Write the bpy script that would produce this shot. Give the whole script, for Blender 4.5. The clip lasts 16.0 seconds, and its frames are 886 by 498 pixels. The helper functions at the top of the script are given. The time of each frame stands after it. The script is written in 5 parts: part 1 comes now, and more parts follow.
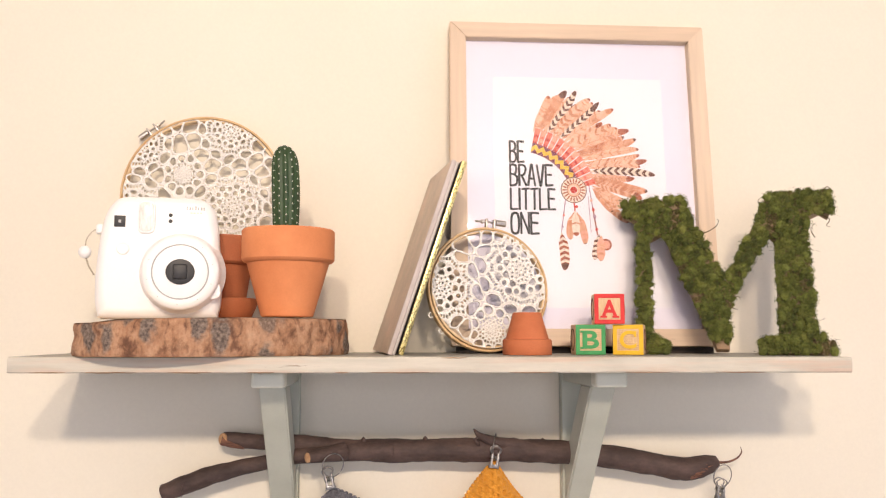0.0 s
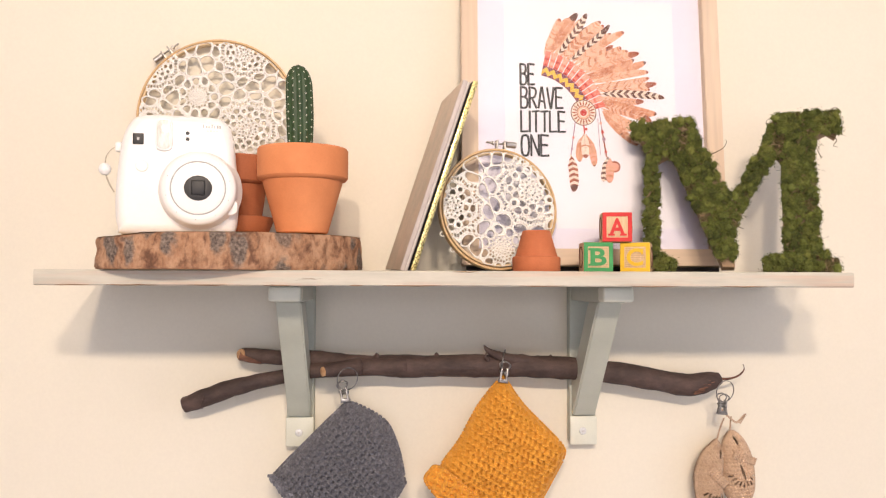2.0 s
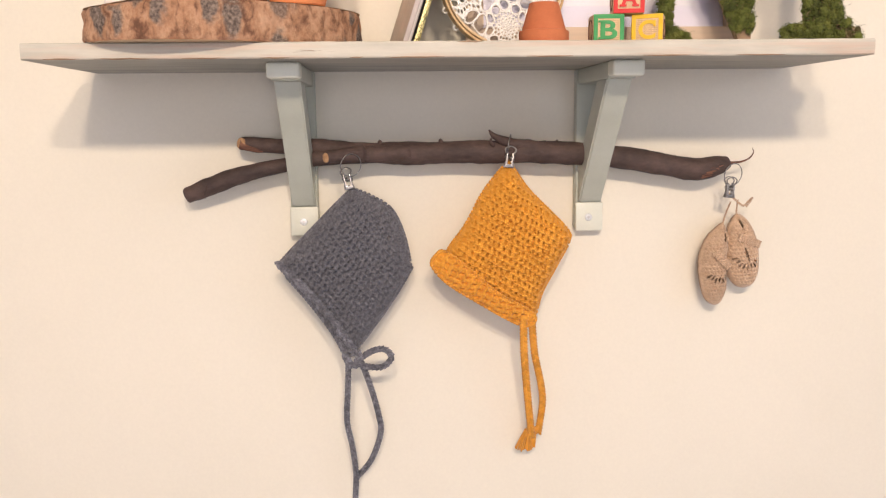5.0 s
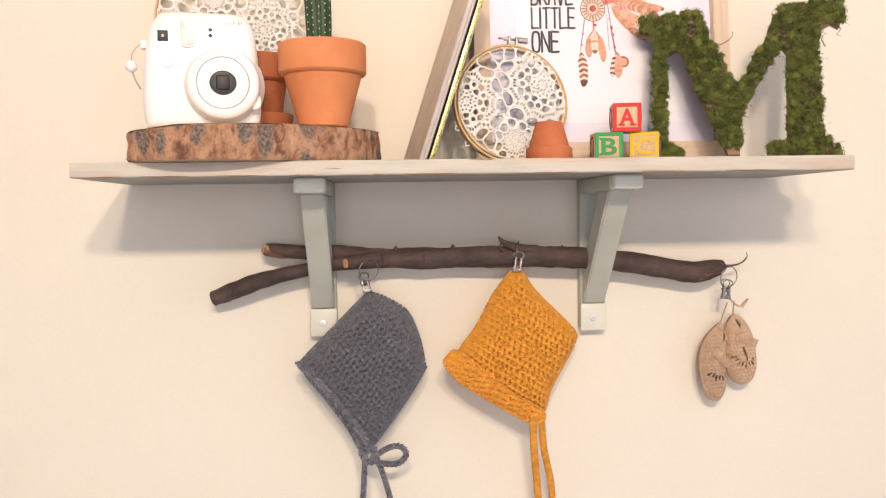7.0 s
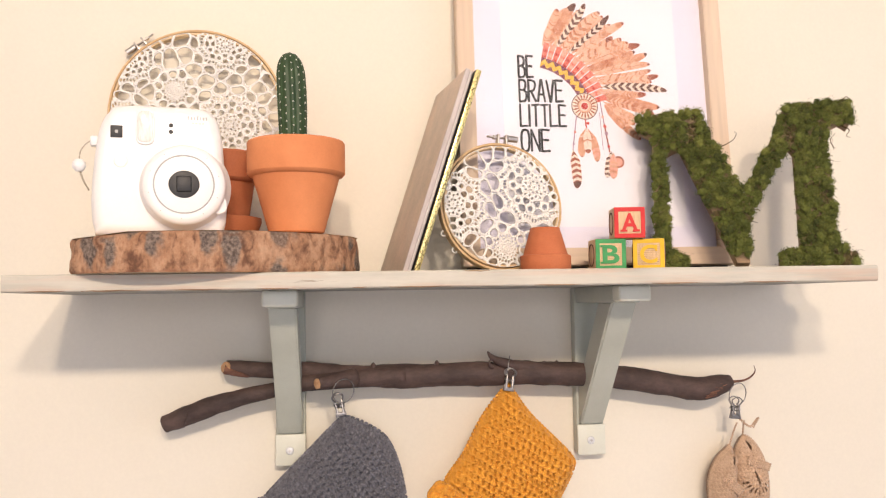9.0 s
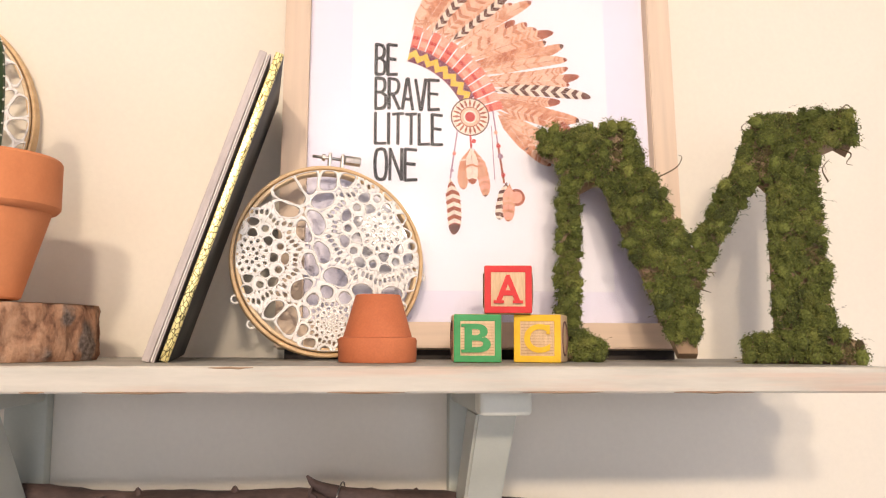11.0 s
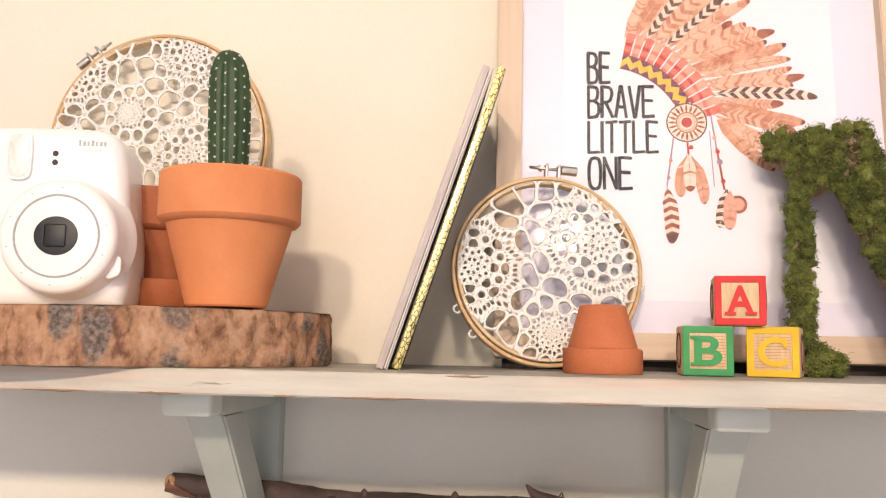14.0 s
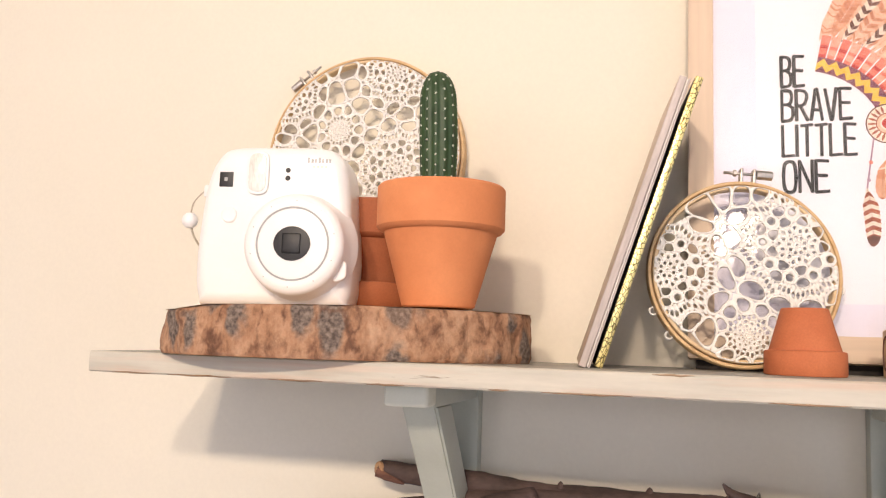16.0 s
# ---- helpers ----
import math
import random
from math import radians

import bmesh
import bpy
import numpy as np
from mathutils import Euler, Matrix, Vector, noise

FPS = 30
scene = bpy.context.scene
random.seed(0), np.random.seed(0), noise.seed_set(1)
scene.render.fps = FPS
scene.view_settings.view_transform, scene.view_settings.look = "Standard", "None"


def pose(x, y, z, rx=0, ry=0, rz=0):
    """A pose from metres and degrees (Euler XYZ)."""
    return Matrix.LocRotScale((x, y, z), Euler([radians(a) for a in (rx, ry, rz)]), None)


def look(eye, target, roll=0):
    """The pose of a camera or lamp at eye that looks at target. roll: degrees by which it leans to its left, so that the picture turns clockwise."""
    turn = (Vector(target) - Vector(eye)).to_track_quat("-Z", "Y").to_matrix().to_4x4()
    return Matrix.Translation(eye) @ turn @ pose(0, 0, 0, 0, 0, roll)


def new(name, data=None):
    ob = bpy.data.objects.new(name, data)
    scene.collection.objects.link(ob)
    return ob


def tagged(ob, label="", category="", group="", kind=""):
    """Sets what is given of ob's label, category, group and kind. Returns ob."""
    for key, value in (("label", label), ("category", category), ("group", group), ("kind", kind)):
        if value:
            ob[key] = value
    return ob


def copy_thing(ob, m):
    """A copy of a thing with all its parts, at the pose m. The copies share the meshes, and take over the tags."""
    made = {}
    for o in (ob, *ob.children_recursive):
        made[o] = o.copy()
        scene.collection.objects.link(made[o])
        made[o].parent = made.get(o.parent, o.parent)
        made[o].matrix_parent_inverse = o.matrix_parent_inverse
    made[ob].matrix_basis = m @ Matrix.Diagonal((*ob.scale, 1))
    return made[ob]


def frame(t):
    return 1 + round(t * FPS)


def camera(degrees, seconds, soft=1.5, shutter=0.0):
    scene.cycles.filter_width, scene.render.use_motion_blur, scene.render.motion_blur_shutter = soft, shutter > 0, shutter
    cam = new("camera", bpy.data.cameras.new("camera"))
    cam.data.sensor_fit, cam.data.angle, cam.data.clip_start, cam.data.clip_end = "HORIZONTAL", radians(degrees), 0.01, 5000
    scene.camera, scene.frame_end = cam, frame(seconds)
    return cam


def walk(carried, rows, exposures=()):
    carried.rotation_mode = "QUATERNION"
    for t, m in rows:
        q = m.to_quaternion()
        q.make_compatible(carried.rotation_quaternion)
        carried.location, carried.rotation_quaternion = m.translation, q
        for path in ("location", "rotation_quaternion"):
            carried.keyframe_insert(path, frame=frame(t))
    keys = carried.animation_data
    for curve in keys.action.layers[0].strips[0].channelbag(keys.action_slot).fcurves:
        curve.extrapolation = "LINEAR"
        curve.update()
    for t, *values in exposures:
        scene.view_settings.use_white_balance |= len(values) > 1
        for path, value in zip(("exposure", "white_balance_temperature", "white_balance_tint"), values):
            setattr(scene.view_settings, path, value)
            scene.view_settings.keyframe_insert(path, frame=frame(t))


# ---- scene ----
cam = camera(55.1, 16.0, soft=1.2)
PATH = [
    (0, (-0.062, -0.814, 1.42), (0.063, 1.171, 1.623), 0.1),
    (0.5, (-0.052, -0.82, 1.416), (0.075, 1.167, 1.6), 0.3),
    (1, (-0.061, -0.822, 1.409), (0.06, 1.169, 1.566), 0.4),
    (1.5, (-0.064, -0.83, 1.402), (0.041, 1.163, 1.524), 0.3),
    (2, (-0.066, -0.831, 1.39), (0.04, 1.164, 1.465), 0.2),
    (2.5, (-0.064, -0.828, 1.377), (0.046, 1.169, 1.391), 0.1),
    (3, (-0.063, -0.826, 1.365), (0.041, 1.17, 1.304), -0.2),
    (3.5, (-0.059, -0.82, 1.349), (0.041, 1.173, 1.211), -0.6),
    (4, (-0.061, -0.812, 1.335), (0.034, 1.174, 1.119), -0.6),
    (4.2, (-0.064, -0.811, 1.328), (0.033, 1.172, 1.084), -0.5),
    (5.2, (-0.072, -0.816, 1.322), (0.036, 1.167, 1.03), -0.7),
    (6.3, (-0.081, -0.833, 1.327), (0.04, 1.152, 1.107), -0.8),
    (6.5, (-0.084, -0.844, 1.334), (0.039, 1.146, 1.168), -0.8),
    (7, (-0.091, -0.868, 1.345), (0.022, 1.127, 1.26), -0.8),
    (7.5, (-0.092, -0.892, 1.35), (0.016, 1.105, 1.338), -0.6),
    (8, (-0.091, -0.898, 1.36), (0.025, 1.098, 1.407), -0.6),
    (8.5, (-0.103, -0.828, 1.368), (0.076, 1.163, 1.444), -0.8),
    (9, (-0.118, -0.768, 1.373), (0.108, 1.216, 1.492), -0.9),
    (9.5, (-0.091, -0.713, 1.37), (0.13, 1.27, 1.504), -0.6),
    (10, (-0.029, -0.611, 1.393), (0.199, 1.368, 1.566), 0.1),
    (10.2, (-0.004, -0.579, 1.401), (0.237, 1.396, 1.61), 0.3),
    (11.2, (0.082, -0.480, 1.417), (0.245, 1.502, 1.625), 0.2),
    (12.3, (0.09, -0.472, 1.418), (0.18, 1.516, 1.616), -0.1),
    (12.5, (0.084, -0.473, 1.418), (0.149, 1.516, 1.614), 0.1),
    (13, (0.07, -0.477, 1.418), (0.044, 1.513, 1.619), 0.5),
    (13.5, (0.054, -0.483, 1.419), (-0.049, 1.503, 1.627), 0.8),
    (14, (0.036, -0.49, 1.417), (-0.17, 1.486, 1.64), 1.1),
    (14.5, (0.028, -0.493, 1.416), (-0.264, 1.473, 1.639), 1.2),
    (15, (0.021, -0.498, 1.416), (-0.346, 1.455, 1.64), 1.3),
    (15.5, (0.011, -0.513, 1.418), (-0.446, 1.421, 1.64), 1.6),
    (16, (0.008, -0.533, 1.414), (-0.545, 1.377, 1.633), 1.9),
]
walk(cam, [(t, look(eye, target, roll)) for t, eye, target, roll in PATH])

# ---------------------------------------------------------------- light
world = bpy.data.worlds.new("world")
scene.world = world
world.use_nodes = True
sky = world.node_tree.nodes.new("ShaderNodeTexSky")
sky.sky_type, sky.sun_disc = "NISHITA", False
sky.sun_elevation, sky.sun_rotation = radians(35), radians(200)
world.node_tree.links.new(sky.outputs[0], world.node_tree.nodes["Background"].inputs[0])
world.node_tree.nodes["Background"].inputs[1].default_value = 0.1


def area_lamp(name, eye, target, wide, high, watts, colour):
    data = bpy.data.lights.new(name, "AREA")
    data.shape, data.size, data.size_y, data.energy, data.color = "RECTANGLE", wide, high, watts, colour
    ob = new(name, data)
    ob.matrix_world = look(eye, target)
    return ob


for lamp_x in (-0.21, 0.15):
    area_lamp("ceiling_lamp_light", (lamp_x, -1.95, 2.20), (lamp_x * 0.5, 0.2, 1.30), 0.13, 0.10, 18.0, (1.0, 0.80, 0.63))
# unseen cool fills, added to lift the shade under the shelf
area_lamp("fill_light", (1.97, -1.5, 1.45), (-1.9, -1.3, 1.3), 1.2, 1.2, 8, (0.66, 0.75, 1.0))
area_lamp("fill_light", (-0.1, -2.97, 1.35), (0.0, 0.2, 1.3), 1.6, 1.1, 16.5, (0.90, 0.87, 1.0))


# ---------------------------------------------------------------- materials
def nodes_of(name):
    m = bpy.data.materials.new(name)
    m.use_nodes = True
    return m, m.node_tree.nodes, m.node_tree.links, m.node_tree.nodes["Principled BSDF"]


def noise_node(N, L, vec, scale, detail=5.0, rough=0.55, stretch=None):
    n = N.new("ShaderNodeTexNoise")
    n.inputs["Scale"].default_value, n.inputs["Detail"].default_value, n.inputs["Roughness"].default_value = scale, detail, rough
    if stretch:
        mp = N.new("ShaderNodeMapping")
        mp.inputs["Scale"].default_value = stretch
        L.new(vec, mp.inputs["Vector"])
        vec = mp.outputs["Vector"]
    L.new(vec, n.inputs["Vector"])
    return n.outputs["Fac"]


def ramp_node(N, L, fac, stops):
    r = N.new("ShaderNodeValToRGB")
    while len(r.color_ramp.elements) < len(stops):
        r.color_ramp.elements.new(0.5)
    for e, (p, c) in zip(r.color_ramp.elements, stops):
        e.position, e.color = p, (*c, 1)
    L.new(fac, r.inputs[0])
    return r.outputs[0]


def blend(N, L, fac, a, b, mode="MIX"):
    m = N.new("ShaderNodeMix")
    m.data_type, m.blend_type = "RGBA", mode
    for sock, v in ((m.inputs[0], fac), (m.inputs[6], a), (m.inputs[7], b)):
        if isinstance(v, (int, float)):
            sock.default_value = v
        elif isinstance(v, tuple):
            sock.default_value = (*v, 1)
        else:
            L.new(v, sock)
    return m.outputs[2]


def bump_node(N, L, b, height, strength, dist):
    n = N.new("ShaderNodeBump")
    n.inputs["Strength"].default_value, n.inputs["Distance"].default_value = strength, dist
    L.new(height, n.inputs["Height"])
    L.new(n.outputs[0], b.inputs["Normal"])


def material(name, dark, light, rough=0.6, coarse=20.0, fine=400.0, stretch=None, bump=0.2, dist=0.0004, metal=0.0, fine_mix=0.25, spread=(0.3, 0.7), island=0.0, sheen=0.0):
    """Two colours mottled at two scales, with a fine relief."""
    m, N, L, b = nodes_of(name)
    vec = N.new("ShaderNodeTexCoord").outputs["Object"]
    big = noise_node(N, L, vec, coarse, stretch=stretch)
    col = ramp_node(N, L, big, [(spread[0], dark), (spread[1], light)])
    small = noise_node(N, L, vec, fine, 3, stretch=stretch)
    grain = ramp_node(N, L, small, [(0.3, (0.55, 0.55, 0.55)), (0.7, (1.25, 1.25, 1.25))])
    col = blend(N, L, fine_mix, col, grain, "MULTIPLY")
    if island:
        g = N.new("ShaderNodeNewGeometry")
        v = ramp_node(N, L, g.outputs["Random Per Island"], [(0.0, (1 - island,) * 3), (1.0, (1 + island,) * 3)])
        col = blend(N, L, 1.0, col, v, "MULTIPLY")
    L.new(col, b.inputs["Base Color"])
    b.inputs["Roughness"].default_value, b.inputs["Metallic"].default_value = rough, metal
    b.inputs["Sheen Weight"].default_value = sheen
    if bump:
        bump_node(N, L, b, small, bump, dist)
    return m


M_WALL = material("wall_paint", (0.785, 0.733, 0.612), (0.815, 0.763, 0.642), 0.75, 3.0, 260, bump=0.08, dist=0.0006, fine_mix=0.04)
# unseen wall and ceiling: pale cool tones set for the light they bounce
M_PLAIN = material("bounce_wall", (0.72, 0.72, 0.75), (0.76, 0.76, 0.79), 0.8, 3.0, 200, bump=0.05, fine_mix=0.04)
M_CEIL = material("bounce_ceiling", (0.79, 0.79, 0.81), (0.82, 0.82, 0.84), 0.8, 3.0, 200, bump=0.05, fine_mix=0.05)
# blue-grey so that the unseen floor throws cool light up the lower wall
M_FLOOR = material("bounce_floor", (0.42, 0.43, 0.48), (0.53, 0.54, 0.60), 0.45, 3.0, 40, (1, 12, 1), bump=0.1)
M_BRACKET = material("sage_paint", (0.46, 0.48, 0.405), (0.52, 0.54, 0.46), 0.42, 25, 500, bump=0.06, fine_mix=0.06)
M_CAP = material("pale_sage_paint", (0.68, 0.685, 0.575), (0.74, 0.745, 0.635), 0.4, 25, 500, bump=0.05, fine_mix=0.05)
M_TERRA = material("terracotta", (0.60, 0.205, 0.075), (0.72, 0.275, 0.11), 0.8, 22, 500, bump=0.12, dist=0.0003, fine_mix=0.07)
M_TERRA_DARK = material("aged_terracotta", (0.36, 0.11, 0.045), (0.46, 0.15, 0.06), 0.8, 22, 700, bump=0.22, dist=0.0003, fine_mix=0.18)
M_TERRA_RED = material("red_terracotta", (0.48, 0.135, 0.05), (0.56, 0.175, 0.07), 0.8, 30, 800, bump=0.22, dist=0.0003, fine_mix=0.18)
M_SOIL = material("soil", (0.02, 0.013, 0.008), (0.06, 0.04, 0.025), 0.95, 90, 500, bump=0.9, dist=0.002)
M_CACTUS = material("cactus_skin", (0.015, 0.040, 0.011), (0.032, 0.072, 0.020), 0.55, 60, 500, bump=0.15, fine_mix=0.2)
M_SPINE = material("areole_wool", (0.62, 0.62, 0.50), (0.80, 0.80, 0.70), 0.8, 300, 900, bump=0)
M_WHITE = material("white_plastic", (0.83, 0.82, 0.80), (0.87, 0.86, 0.84), 0.28, 8, 600, bump=0.02, fine_mix=0.03)
M_GREY_PL = material("pale_grey_plastic", (0.34, 0.34, 0.33), (0.42, 0.42, 0.41), 0.35, 40, 500, bump=0)
M_BLACK_PL = material("black_plastic", (0.008, 0.008, 0.009), (0.020, 0.020, 0.022), 0.5, 60, 500, bump=0)
M_FLASH = material("flash_diffuser", (0.66, 0.66, 0.60), (0.90, 0.90, 0.85), 0.12, 220, 800, (1, 1, 0.25), bump=0.4, dist=0.0004)
M_HOOP = material("bamboo_hoop", (0.56, 0.36, 0.17), (0.70, 0.49, 0.26), 0.5, 30, 350, (1, 1, 4), bump=0.15, fine_mix=0.2)
M_HOOP_RAW = material("pale_hoop", (0.66, 0.47, 0.26), (0.78, 0.60, 0.37), 0.5, 30, 350, (1, 1, 4), bump=0.15, fine_mix=0.2)
M_LACE = material("cotton_thread", (0.84, 0.81, 0.75), (0.90, 0.88, 0.83), 0.85, 80, 1600, bump=0.6, dist=0.0005, fine_mix=0.2)
M_BRASS = material("hoop_metal", (0.50, 0.47, 0.43), (0.66, 0.62, 0.57), 0.42, 200, 900, bump=0.1, metal=1.0)
M_STEEL = material("nickel", (0.20, 0.18, 0.16), (0.42, 0.40, 0.38), 0.3, 350, 900, bump=0.5, metal=1.0)
M_FRAME = material("pine_moulding", (0.60, 0.455, 0.325), (0.72, 0.575, 0.43), 0.5, 10, 130, (1, 1, 0.06), bump=0.08, fine_mix=0.22)
M_FRAME_H = material("pine_moulding_cross", (0.60, 0.455, 0.325), (0.72, 0.575, 0.43), 0.5, 10, 130, (0.06, 1, 1), bump=0.08, fine_mix=0.22)
M_MAT = material("mount_card", (0.79, 0.765, 0.87), (0.81, 0.785, 0.89), 0.9, 10, 900, bump=0.02, fine_mix=0.02)
M_PAPER = material("print_paper", (0.86, 0.85, 0.90), (0.875, 0.865, 0.915), 0.8, 10, 900, bump=0.02, fine_mix=0.02)
M_BOARD = material("dark_backing", (0.015, 0.012, 0.010), (0.04, 0.03, 0.025), 0.8, 60, 500)
M_INK = material("black_ink", (0.025, 0.025, 0.025), (0.06, 0.058, 0.055), 0.8, 120, 900, bump=0)
M_CORAL = material("coral_ink", (0.72, 0.16, 0.11), (0.83, 0.30, 0.22), 0.8, 160, 700, bump=0)
M_SALMON = material("salmon_ink", (0.80, 0.36, 0.26), (0.88, 0.52, 0.40), 0.8, 160, 700, bump=0)
M_RED = material("crimson_ink", (0.50, 0.05, 0.04), (0.66, 0.10, 0.08), 0.8, 160, 700, bump=0)
M_YELLOW = material("yellow_ink", (0.85, 0.50, 0.06), (0.90, 0.62, 0.12), 0.8, 160, 700, bump=0)
M_PURPLE = material("plum_ink", (0.16, 0.05, 0.09), (0.30, 0.11, 0.15), 0.8, 160, 700, bump=0)
M_TAN = material("tan_ink", (0.62, 0.25, 0.13), (0.80, 0.48, 0.32), 0.8, 130, 600, bump=0)
M_PEACH = material("peach_ink", (0.78, 0.44, 0.29), (0.87, 0.60, 0.45), 0.8, 130, 600, bump=0)
M_RUST = material("rust_ink", (0.26, 0.065, 0.035), (0.50, 0.17, 0.095), 0.8, 130, 600, bump=0)
M_ORANGE = material("amber_ink", (0.52, 0.18, 0.09), (0.72, 0.36, 0.22), 0.8, 130, 600, bump=0)
M_BROWN = material("umber_ink", (0.10, 0.045, 0.03), (0.22, 0.10, 0.07), 0.8, 130, 600, bump=0)
M_CREAM = material("cream_ink", (0.82, 0.68, 0.55), (0.88, 0.78, 0.68), 0.8, 130, 600, bump=0)
M_STRING = material("mauve_ink", (0.36, 0.22, 0.30), (0.50, 0.34, 0.42), 0.8, 130, 600, bump=0)
M_PAGES = material("book_pages", (0.62, 0.58, 0.52), (0.80, 0.77, 0.71), 0.85, 200, 900, (12, 0.2, 0.2), bump=0.2)
M_EDGE = material("worn_board_edge", (0.44, 0.38, 0.35), (0.62, 0.55, 0.51), 0.6, 60, 500, (1, 1, 0.2), bump=0.1)
M_COVER = material("mottled_cover", (0.44, 0.37, 0.28), (0.68, 0.52, 0.40), 0.5, 16, 300, bump=0.04)
M_COVER_DARK = material("dark_cover", (0.018, 0.018, 0.016), (0.075, 0.073, 0.066), 0.6, 26, 220, bump=0.03)
M_BLOCK = material("block_maple", (0.58, 0.38, 0.20), (0.72, 0.52, 0.30), 0.55, 40, 200, (8, 8, 1), bump=0.1)
M_B_RED = material("red_block_paint", (0.58, 0.012, 0.014), (0.66, 0.022, 0.020), 0.6, 60, 600, bump=0.06, fine_mix=0.1)
M_B_GREEN = material("green_block_paint", (0.03, 0.26, 0.07), (0.05, 0.33, 0.10), 0.6, 60, 600, bump=0.06, fine_mix=0.1)
M_B_YELLOW = material("yellow_block_paint", (0.74, 0.44, 0.008), (0.82, 0.53, 0.02), 0.6, 60, 600, bump=0.06, fine_mix=0.1)
M_MOSS = material("moss", (0.085, 0.105, 0.018), (0.175, 0.200, 0.042), 0.95, 60, 900, bump=0.8, dist=0.001, fine_mix=0.5, island=0.35)
M_MOSS_LIGHT = material("light_moss", (0.125, 0.145, 0.026), (0.230, 0.240, 0.055), 0.95, 60, 900, bump=0.8, dist=0.001, fine_mix=0.5, island=0.35)
M_MOSS_DEEP = material("deep_moss", (0.050, 0.066, 0.014), (0.110, 0.126, 0.028), 0.95, 60, 900, bump=0.8, dist=0.001, fine_mix=0.5, island=0.35)
M_MOSS_DRY = material("dry_moss", (0.07, 0.052, 0.022), (0.16, 0.12, 0.05), 0.95, 90, 700, bump=0.8, dist=0.001, fine_mix=0.5, island=0.4)
M_LETTER = material("raw_letter_wood", (0.24, 0.15, 0.085), (0.38, 0.26, 0.16), 0.8, 30, 250, (1, 1, 0.2), bump=0.2)
M_BRANCH = material("branch_bark", (0.042, 0.026, 0.022), (0.115, 0.072, 0.060), 0.75, 46, 300, (0.55, 1, 1), bump=0.6, dist=0.0012, fine_mix=0.4)
M_TORN = material("torn_wood", (0.085, 0.038, 0.028), (0.27, 0.125, 0.078), 0.85, 160, 500, (0.3, 1, 1), bump=0.9, dist=0.002)
M_CUT = material("cut_wood", (0.36, 0.19, 0.09), (0.52, 0.32, 0.17), 0.8, 150, 600, bump=0.3)
M_GREY_YARN = material("grey_yarn", (0.074, 0.074, 0.087), (0.208, 0.205, 0.230), 0.95, 420, 1500, bump=0.7, dist=0.0005, fine_mix=0.45, island=0.35, sheen=0.2)
M_MUSTARD = material("mustard_yarn", (0.64, 0.262, 0.024), (0.76, 0.345, 0.040), 0.95, 120, 1500, bump=0.7, dist=0.0005, fine_mix=0.35, island=0.16, sheen=0.15)
M_TAN_YARN = material("tan_yarn", (0.50, 0.335, 0.215), (0.62, 0.44, 0.30), 0.95, 120, 1100, bump=0.9, dist=0.0006, fine_mix=0.4, island=0.16, sheen=0.15)
M_SCREW = material("zinc_screw", (0.62, 0.62, 0.60), (0.78, 0.78, 0.76), 0.5, 300, 900, bump=0.1, metal=0.85)
M_CORD = material("jute_cord", (0.42, 0.36, 0.27), (0.60, 0.53, 0.42), 0.9, 200, 900, bump=0.5)


def gold_material():
    m, N, L, b = nodes_of("gold_foil")
    vec = N.new("ShaderNodeTexCoord").outputs["Object"]
    v = N.new("ShaderNodeTexVoronoi")
    v.feature, v.inputs["Scale"].default_value = "DISTANCE_TO_EDGE", 460
    mp = N.new("ShaderNodeMapping")
    mp.inputs["Scale"].default_value = (1, 1, 0.55)
    L.new(vec, mp.inputs[0])
    L.new(mp.outputs[0], v.inputs["Vector"])
    line = ramp_node(N, L, v.outputs["Distance"], [(0.035, (0.10, 0.075, 0.025)), (0.085, (0.92, 0.80, 0.36))])
    L.new(line, b.inputs["Base Color"])
    b.inputs["Metallic"].default_value, b.inputs["Roughness"].default_value = 0.85, 0.35
    return m


